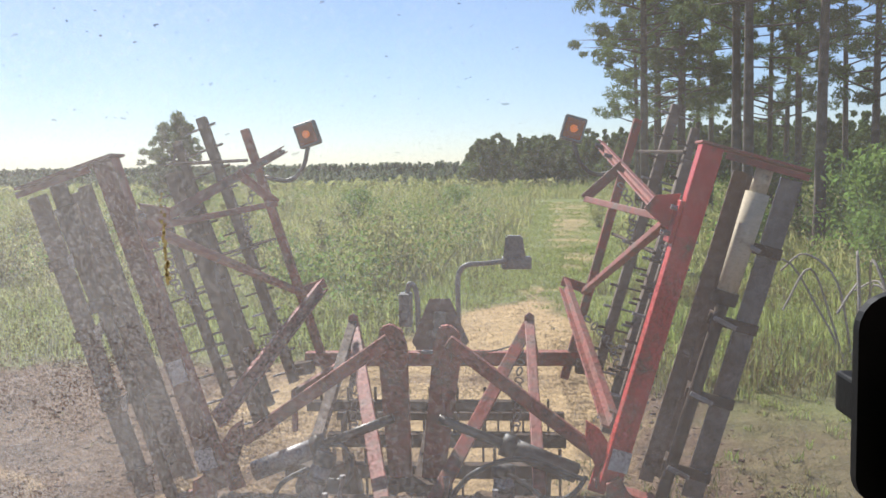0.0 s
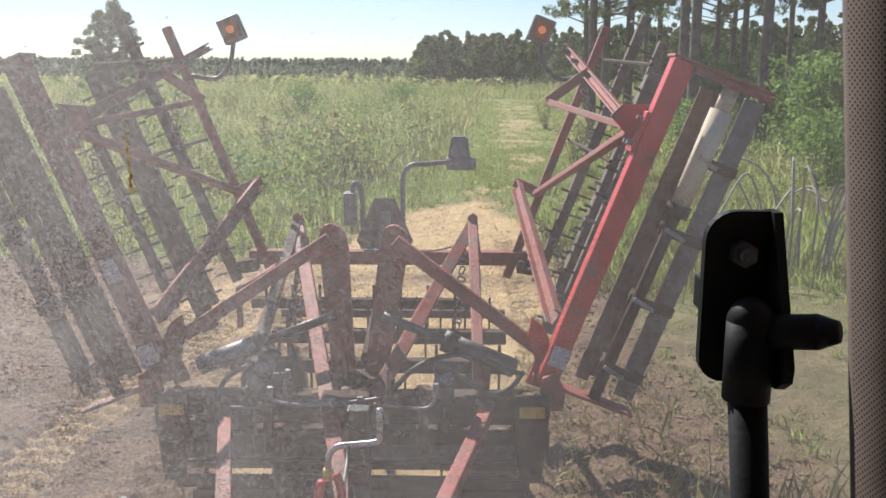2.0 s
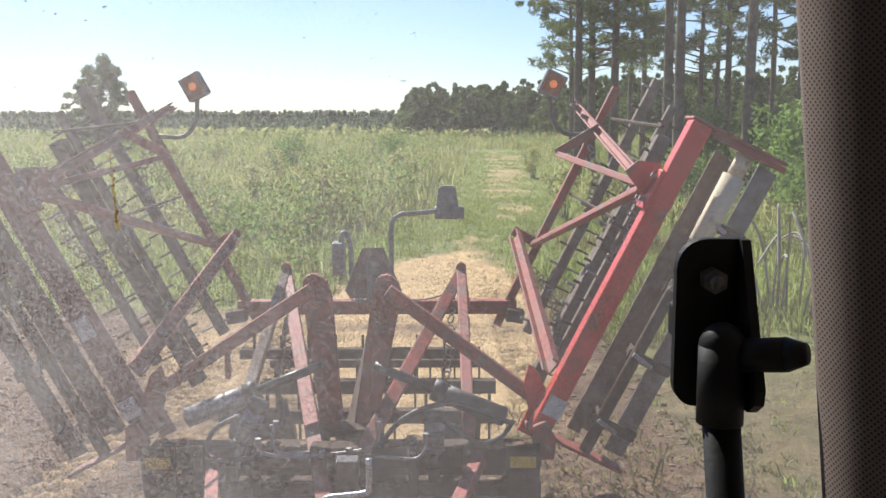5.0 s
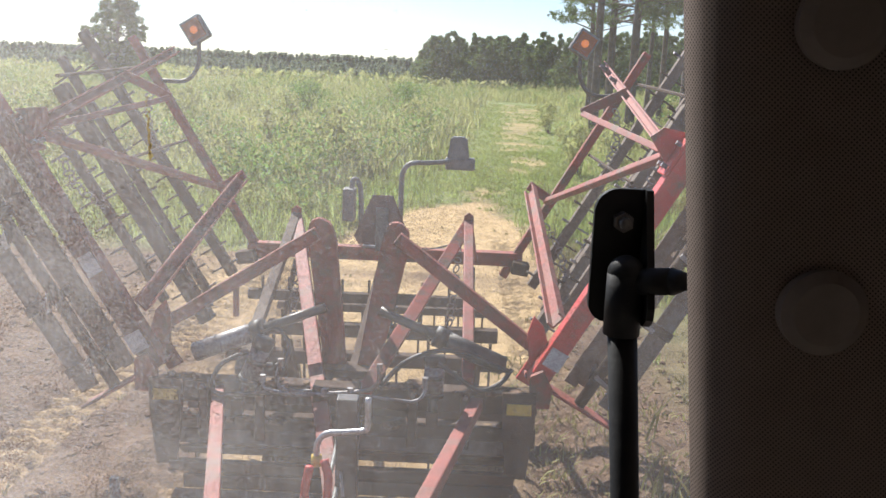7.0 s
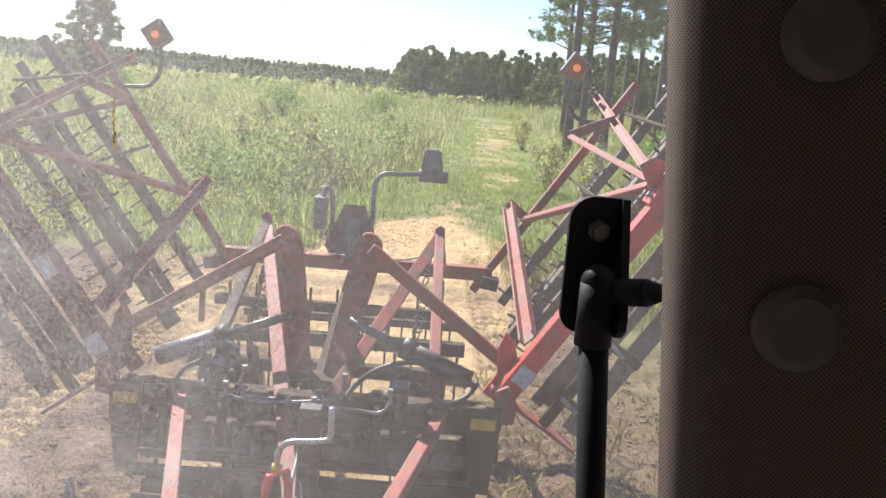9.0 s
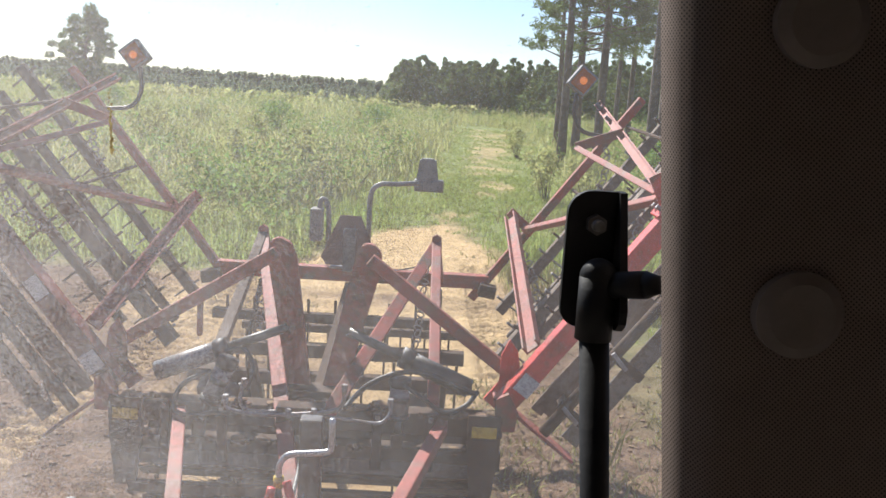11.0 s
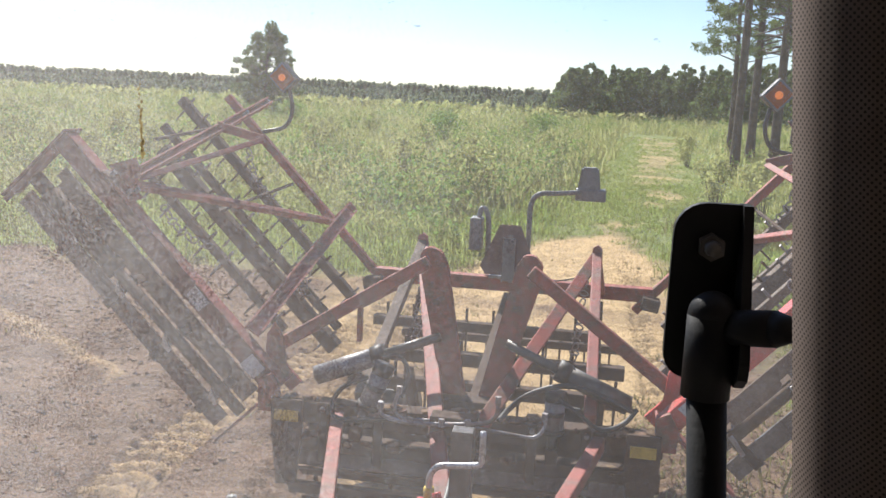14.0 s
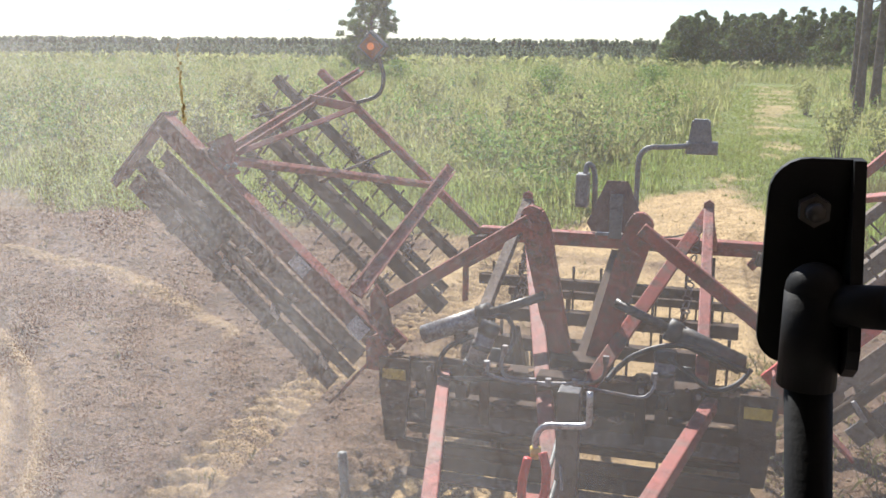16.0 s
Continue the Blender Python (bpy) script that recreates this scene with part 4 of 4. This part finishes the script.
    p("rear_lamp", bar((0.38, 6.72, 1.74), (0.60, 6.72, 1.74), 0.10, 0.09, bev=0.012), M_GREY, "grey rear lamp housing")
    p("rear_lamp_top", plate(((-0.085, -0.09), (0.085, -0.09), (0.06, 0.09), (-0.06, 0.09)), 0.09, Matrix.Translation((0.475, 6.72, 1.85)) @ XZ, bev=0.012), M_GREY)
    p("side_lamp_arm", pipe([(-0.23, 6.62, 1.12), (-0.23, 6.62, 1.45), (-0.25, 6.62, 1.58), (-0.29, 6.60, 1.60), (-0.30, 6.58, 1.50)], 0.019), M_GREY, "", True)
    p("side_lamp", bar((-0.36, 6.60, 1.42), (-0.27, 6.60, 1.42), 0.14, 0.24, bev=0.012), M_GREY, "grey lamp housing folded edge-on")
    p("wire", pipe([(0.1, 6.55, 1.12), (0.3, 6.5, 1.13), (0.48, 6.4, 1.2), (0.55, 5.9, 1.36)], 0.006, 6), M_BLACK)

    # wings and fold linkage
    for side in (1, -1):
        main = wing(cult, side)
        keyed.append((main, [(t, pose(side * HX[side], YC, HZ, 0, -side * (90 - th), 0)) for t, th in UNFOLD[side]]))
        arm = p("fold_arm", plate(((-0.055, -0.02), (0.055, -0.02), (0.075, 0.74), (0.055, 0.83), (0.0, 0.865), (-0.05, 0.85), (-0.07, 0.78)), 0.06, XZ, bev=0.008), M_REDDULL, "broad dull red fold arm")
        link = p("fold_link", bar((0, 0, 0), (0, 0, LINK), 0.05, 0.065, (1, 0, 0)), M_REDDULL, "red fold link bar")
        barrel = p("fold_cylinder", rod((0, 0, 0), (0, 0, 0.36), 0.05), M_STEEL if side < 0 else M_DARK, "grey hydraulic fold cylinder" if side < 0 else "dark oily hydraulic fold cylinder", True)
        part("cylinder_head", rod((0, 0, 0.32), (0, 0, 0.385), 0.057), M_BLACK, barrel, "", True)
        rodp = p("fold_cylinder_rod", rod((0, 0, -0.36), (0, 0, 0), 0.024), M_DARK, "dark oily piston rod", True)
        ra, rl, rb, rr = [], [], [], []
        for t, th in UNFOLD[side]:
            piv, peak, lug = linkage(th, side)
            ang = math.degrees(math.atan2(peak[0] - piv[0], peak[1] - piv[1]))
            ra.append((t, pose(side * piv[0] + X0, 4.52, piv[1], 0, side * ang, 0)))
            b2 = math.degrees(math.atan2(lug[0] - peak[0], lug[1] - peak[1]))
            rl.append((t, pose(side * peak[0] + X0, 4.42, peak[1] - 0.03, 0, side * b2, 0)))
            base, tip = (0.79, 0.95), (piv[0] + 0.42 * math.sin(radians(ang)), piv[1] + 0.42 * math.cos(radians(ang)))
            b3 = math.degrees(math.atan2(tip[0] - base[0], tip[1] - base[1]))
            rb.append((t, pose(side * base[0] + X0, 4.40, base[1], 0, side * b3, 0)))
            rr.append((t, pose(side * tip[0] + X0, 4.40, tip[1], 0, side * b3, 0)))
        keyed.extend([(arm, ra), (link, rl), (barrel, rb), (rodp, rr)])
    return cult


cultivator()


# ---------------------------------------------------------------- the tractor cab
def glass_material():
    """Clear pane with a film of pale dust, thicker to one side, fine speckle, and dark flecks near the top."""
    m = bpy.data.materials.new("dusty_glass")
    m.use_nodes = True
    n, l = m.node_tree.nodes, m.node_tree.links
    n.remove(n["Principled BSDF"])
    co = n.new("ShaderNodeTexCoord").outputs["Object"]

    def tex(s, d=5.0, stretch=(1, 1, 1)):
        mp = n.new("ShaderNodeMapping")
        mp.inputs["Scale"].default_value = stretch
        l.new(co, mp.inputs[0])
        t = n.new("ShaderNodeTexNoise")
        t.inputs["Scale"].default_value, t.inputs["Detail"].default_value, t.inputs["Roughness"].default_value = s, d, 0.6
        l.new(mp.outputs[0], t.inputs["Vector"])
        return t.outputs[0]

    def rng(v, a, b, c=0.0, d=1.0):
        r = n.new("ShaderNodeMapRange")
        for k, x in enumerate((a, b, c, d)):
            r.inputs[k + 1].default_value = x
        l.new(v, r.inputs[0])
        return r.outputs[0]

    def op(kind, a, b):
        o = n.new("ShaderNodeMath")
        o.operation = kind
        for k, x in enumerate((a, b)):
            if isinstance(x, float):
                o.inputs[k].default_value = x
            else:
                l.new(x, o.inputs[k])
        return o.outputs[0]
    sep = n.new("ShaderNodeSeparateXYZ")
    l.new(co, sep.inputs[0])
    film = rng(sep.outputs[0], DUST_X[0], DUST_X[1], DUST[0], DUST[1])
    film = op("MULTIPLY", film, rng(tex(14.0), 0.3, 0.7, 0.75, 1.2))
    film = op("MULTIPLY", film, rng(tex(60.0, 6.0, (1, 1, 0.35)), 0.3, 0.7, 0.8, 1.2))
    film = op("ADD", film, op("MULTIPLY", rng(tex(1500.0, 2.0), 0.5, 0.8), rng(sep.outputs[0], 0.2, 0.5, 0.15, 0.02)))
    film = op("ADD", film, op("MULTIPLY", rng(tex(620.0, 4.0), 0.5, 0.75), rng(sep.outputs[0], 0.2, 0.5, 0.13, 0.02)))
    tl = n.new("ShaderNodeBsdfTranslucent")
    tl.inputs[0].default_value = (0.80, 0.755, 0.725, 1)
    tr = n.new("ShaderNodeBsdfTransparent")
    mx = n.new("ShaderNodeMixShader")
    l.new(film, mx.inputs[0])
    l.new(tr.outputs[0], mx.inputs[1])
    l.new(tl.outputs[0], mx.inputs[2])
    # opaque brown dirt specks, thicker to the dusty side
    dirt = op("MULTIPLY", rng(tex(1300.0, 3.0), 0.48, 0.62), rng(tex(45.0, 4.0), 0.35, 0.65, 0.25, 1.0))
    dirt = op("MULTIPLY", dirt, rng(sep.outputs[0], 0.25, 0.55, 0.70, 0.20))
    dirt = op("MULTIPLY", dirt, rng(sep.outputs[2], 2.355, 2.415, 1.0, 0.04))
    mud = n.new("ShaderNodeBsdfDiffuse")
    mud.inputs[0].default_value = (0.34, 0.15, 0.11, 1)
    m1 = n.new("ShaderNodeMixShader")
    l.new(dirt, m1.inputs[0])
    l.new(mx.outputs[0], m1.inputs[1])
    l.new(mud.outputs[0], m1.inputs[2])
    mx = m1
    # dark flecks
    fleck = op("MULTIPLY", rng(tex(330.0, 2.0, (0.6, 1, 1.3)), 0.715, 0.735), rng(sep.outputs[2], 2.40, 2.47))
    fleck = op("MULTIPLY", fleck, rng(tex(25.0), 0.42, 0.55))
    df = n.new("ShaderNodeBsdfDiffuse")
    df.inputs[0].default_value = (0.05, 0.045, 0.04, 1)
    m2 = n.new("ShaderNodeMixShader")
    l.new(fleck, m2.inputs[0])
    l.new(mx.outputs[0], m2.inputs[1])
    l.new(df.outputs[0], m2.inputs[2])
    l.new(m2.outputs[0], n["Material Output"].inputs[0])
    return m


DUST_X, DUST = (0.20, 0.50), (0.092, 0.023)


def cab():
    M_TRIM = mat("dark_fabric", (0.12, 0.094, 0.080), 0.95, 0, (0.138, 0.110, 0.094), 60, spec=0.1)
    tn, tk = M_TRIM.node_tree.nodes, M_TRIM.node_tree.links      # fine perforations in the fabric
    uvn = tn.new("ShaderNodeUVMap")
    mp = tn.new("ShaderNodeMapping")
    mp.inputs["Rotation"].default_value = (0, 0, radians(45))
    tk.new(uvn.outputs[0], mp.inputs[0])
    vor = tn.new("ShaderNodeTexVoronoi")
    vor.voronoi_dimensions = "2D"
    vor.inputs["Scale"].default_value, vor.inputs["Randomness"].default_value = 780, 0.06
    tk.new(mp.outputs[0], vor.inputs["Vector"])
    dots = tn.new("ShaderNodeMapRange")
    dots.inputs[1].default_value, dots.inputs[2].default_value = 0.20, 0.34
    tk.new(vor.outputs["Distance"], dots.inputs[0])
    hole = tn.new("ShaderNodeMix")
    hole.data_type = "RGBA"
    hole.inputs[6].default_value = (0.03, 0.025, 0.022, 1)
    src = tn["Principled BSDF"].inputs["Base Color"].links[0].from_socket
    tk.new(dots.outputs[0], hole.inputs[0])
    tk.new(src, hole.inputs[7])
    tk.new(hole.outputs[2], tn["Principled BSDF"].inputs["Base Color"])
    M_BUTTON = mat("dark_plastic", (0.083, 0.068, 0.059), 0.7, 0, (0.098, 0.081, 0.071), 80, spec=0.3)
    # pale only so that the unseen walls bounce some light inside
    M_WALL = mat("bounce_lining", (0.5, 0.46, 0.42), 0.9, 0, (0.44, 0.40, 0.36), 40, bump=0.2)
    M_LATCH = mat("black_metal", (0.005, 0.005, 0.006), 0.6, 0.0, (0.009, 0.009, 0.009), 60, bump=0.05, spec=0.18)
    # unseen shell added round the rear window to shut out other light
    def shell(name, lo, hi, label):
        bm = bmesh.new()
        c = [(a + b) / 2 for a, b in zip(lo, hi)]
        bmesh.ops.create_cube(bm, size=1, matrix=Matrix.Translation(c) @ Matrix.Diagonal((*[b - a for a, b in zip(lo, hi)], 1)))
        tagged(new(name, mesh_of(bm, name, M_WALL)), label, "cab wall", kind="structure")
    shell("floor", (-0.95, -1.3, 1.10), (0.95, 0.40, 1.15), "added grey-beige floor closing the unseen cab")
    shell("ceiling", (-0.95, -1.3, 3.0), (0.95, 0.40, 3.05), "added grey-beige roof closing the unseen cab")
    shell("wall_front", (-0.95, -1.35, 1.10), (0.95, -1.3, 3.05), "added grey-beige wall closing the unseen cab front")
    shell("wall_left", (-1.0, -1.35, 1.10), (-0.95, 0.40, 3.05), "added grey-beige wall closing the unseen cab side")
    shell("wall_right", (0.95, -1.35, 1.10), (1.0, 0.40, 3.05), "added grey-beige wall closing the unseen cab side")
    shell("wall_rear_1", (-0.95, 0.335, 1.15), (0.95, 0.375, 1.70), "added grey-beige wall closing the cab below the rear window")
    shell("wall_rear_2", (-0.95, 0.335, 2.92), (0.95, 0.375, 3.0), "added grey-beige wall closing the cab above the rear window")
    shell("wall_rear_3", (-0.95, 0.335, 1.70), (-0.78, 0.375, 2.92), "added grey-beige wall closing the cab beside the rear window")
    shell("wall_rear_4", (0.66, 0.335, 1.70), (0.95, 0.375, 2.92), "added grey-beige wall closing the cab beside the rear window")
    # plain unseen block added to carry the cab
    bm = bmesh.new()
    bmesh.ops.create_cube(bm, size=1, matrix=Matrix.Translation((0, -0.6, 0.55)) @ Matrix.Diagonal((0.9, 1.0, 1.1, 1)))
    tagged(new("wall_base", mesh_of(bm, "wall_base", M_WALL)), "added grey-beige block in place of the tractor's unseen body", "tractor", kind="structure")
    win = thing("window_1", "dusty rear cab window flecked with dirt", "window", kind="structure")
    gl = part("pane", bar((-0.78, 0.353, 2.31), (0.66, 0.353, 2.31), 0.005, 1.22, bev=0), glass_material(), win, "dusty glass pane")
    # dried yellowish smear on the pane
    rnd = np.random.default_rng(4)
    bm = bmesh.new()
    for k in range(30):
        f = (k + rnd.uniform(0, 1)) / 30
        c = Vector((0.3325 + rnd.normal(0, 0.0004) - 0.001 * f, 0.3497, 2.374 + 0.028 * f)) - Vector((0, 0.00002 * k, 0))
        r = rnd.uniform(0.0003, 0.0007) * (1.2 - 0.6 * f)
        bm.faces.new([bm.verts.new(c + Vector((math.cos(a), 0, 1.5 * math.sin(a))) * r * rnd.uniform(0.7, 1.2)) for a in (2 * math.pi * q / 7 for q in range(7))])
    part("smear", bm, M_SMEAR, win, "dried yellow-brown smear on the glass")
    # pillar with a rounded inner edge, leaning slightly
    pil = thing("cab_pillar", "dark fabric-covered cab pillar with round trim buttons", "pillar")
    bm = bmesh.new()
    outline = [(0.055, 0.335), (0.022, 0.306), (0.004, 0.284), (0.0, 0.271), (0.004, 0.260), (0.014, 0.252), (0.035, 0.247), (0.14, 0.241), (0.16, 0.234), (0.38, 0.20), (0.38, 0.335)]
    lo, hi = [], []
    for x, y in outline:
        for z, dst in ((1.16, lo), (2.99, hi)):
            dst.append(bm.verts.new((0.5625 - 0.105 * (z - 2.3) + x, y, z)))
    k = len(outline)
    arc = [0.0]
    for a, b in zip(outline, outline[1:] + outline[:1]):
        arc.append(arc[-1] + math.dist(a, b))
    uv = bm.loops.layers.uv.new("UVMap")
    for i in range(k):
        f = bm.faces.new((lo[i], lo[(i + 1) % k], hi[(i + 1) % k], hi[i]))
        for c, q in zip(f.loops, ((arc[i], 0), (arc[i + 1], 0), (arc[i + 1], 1.83), (arc[i], 1.83))):
            c[uv].uv = q
    bm.faces.new(lo[::-1])
    bm.faces.new(hi)
    bmesh.ops.recalc_face_normals(bm, faces=bm.faces)
    part("trim_panel", bm, M_TRIM, pil, "", True)
    for z in (2.247, 2.343, 2.439, 2.535):
        bx = 0.598 - 0.05 * (z - 2.343)
        bm = rod((bx, 0.252, z), (bx, 0.2435, z), 0.0149, 0.0149, seg=32)
        rod((bx, 0.2436, z), (bx, 0.2415, z), 0.0149, 0.011, seg=32, bm=bm)
        part("trim_button", bm, M_BUTTON, pil)
    # latch
    la = thing("window_latch", "black window latch plate with nut and gas strut", "latch")
    nx, nz = 0.541, 2.360
    arc = [(-0.0116 + 0.010 * (1 - math.cos(a)), 0.0135 - 0.010 * (1 - math.sin(a))) for a in (radians(15 * q) for q in range(7))]
    arc2 = [(-0.0116 + 0.008 * (1 - math.sin(a)), -0.044 + 0.008 * (1 - math.cos(a))) for a in (radians(15 * q) for q in range(7))]
    part("latch_plate", plate(arc + [(0.009, 0.0135), (0.009, -0.044)] + arc2, 0.004, Matrix.Translation((nx, 0.322, nz)) @ XZ), M_LATCH, la)
    part("latch_flange", plate(((0.326, 0.0135), (0.317, 0.0135), (0.297, -0.032), (0.298, -0.037), (0.304, -0.041), (0.326, -0.044)), 0.003, Matrix.Translation((nx + 0.0102, 0, nz)) @ Matrix(((0, 0, 1, 0), (1, 0, 0, 0), (0, 1, 0, 0), (0, 0, 0, 1)))), M_LATCH, la)
    part("latch_foot", bar((nx, 0.322, nz - 0.02), (nx, 0.353, nz - 0.02), 0.012, 0.012, bev=0.001), M_LATCH, la)
    part("nut", rod((nx, 0.321, nz), (nx, 0.3145, nz), 0.0043, seg=6), M_DARK, la, "worn steel hexagon nut")
    part("bolt_end", rod((nx, 0.3146, nz), (nx, 0.3105, nz), 0.0026, 0.0022, seg=14), M_DARK, la, "", True)
    bm = rod((nx + 0.0012, 0.309, nz - 0.046), (nx + 0.0012, 0.309, nz - 0.020), 0.0076, seg=24)
    bmesh.ops.create_uvsphere(bm, u_segments=24, v_segments=12, radius=0.0076, matrix=Matrix.Translation((nx + 0.0012, 0.309, nz - 0.020)))
    part("ball_socket", bm, M_LATCH, la, "", True)
    part("gas_strut", rod((0.580, 0.304, 1.90), (nx + 0.0016, 0.309, nz - 0.044), 0.0062, seg=24), M_LATCH, la, "black gas strut", True)
    bm = rod((nx + 0.004, 0.309, nz - 0.0235), (nx + 0.018, 0.297, nz - 0.0200), 0.0056, seg=18)
    rod((nx + 0.0178, 0.2972, nz - 0.02005), (nx + 0.0225, 0.2932, nz - 0.0189), 0.0056, 0.0034, seg=18, bm=bm)
    part("stud", bm, M_LATCH, la, "", True)
    part("strut_foot", bar((0.580, 0.304, 1.89), (0.580, 0.345, 1.89), 0.03, 0.03), M_LATCH, la)


cab()


def motions():
    for ob, rows in keyed:
        walk(ob, rows)


motions()
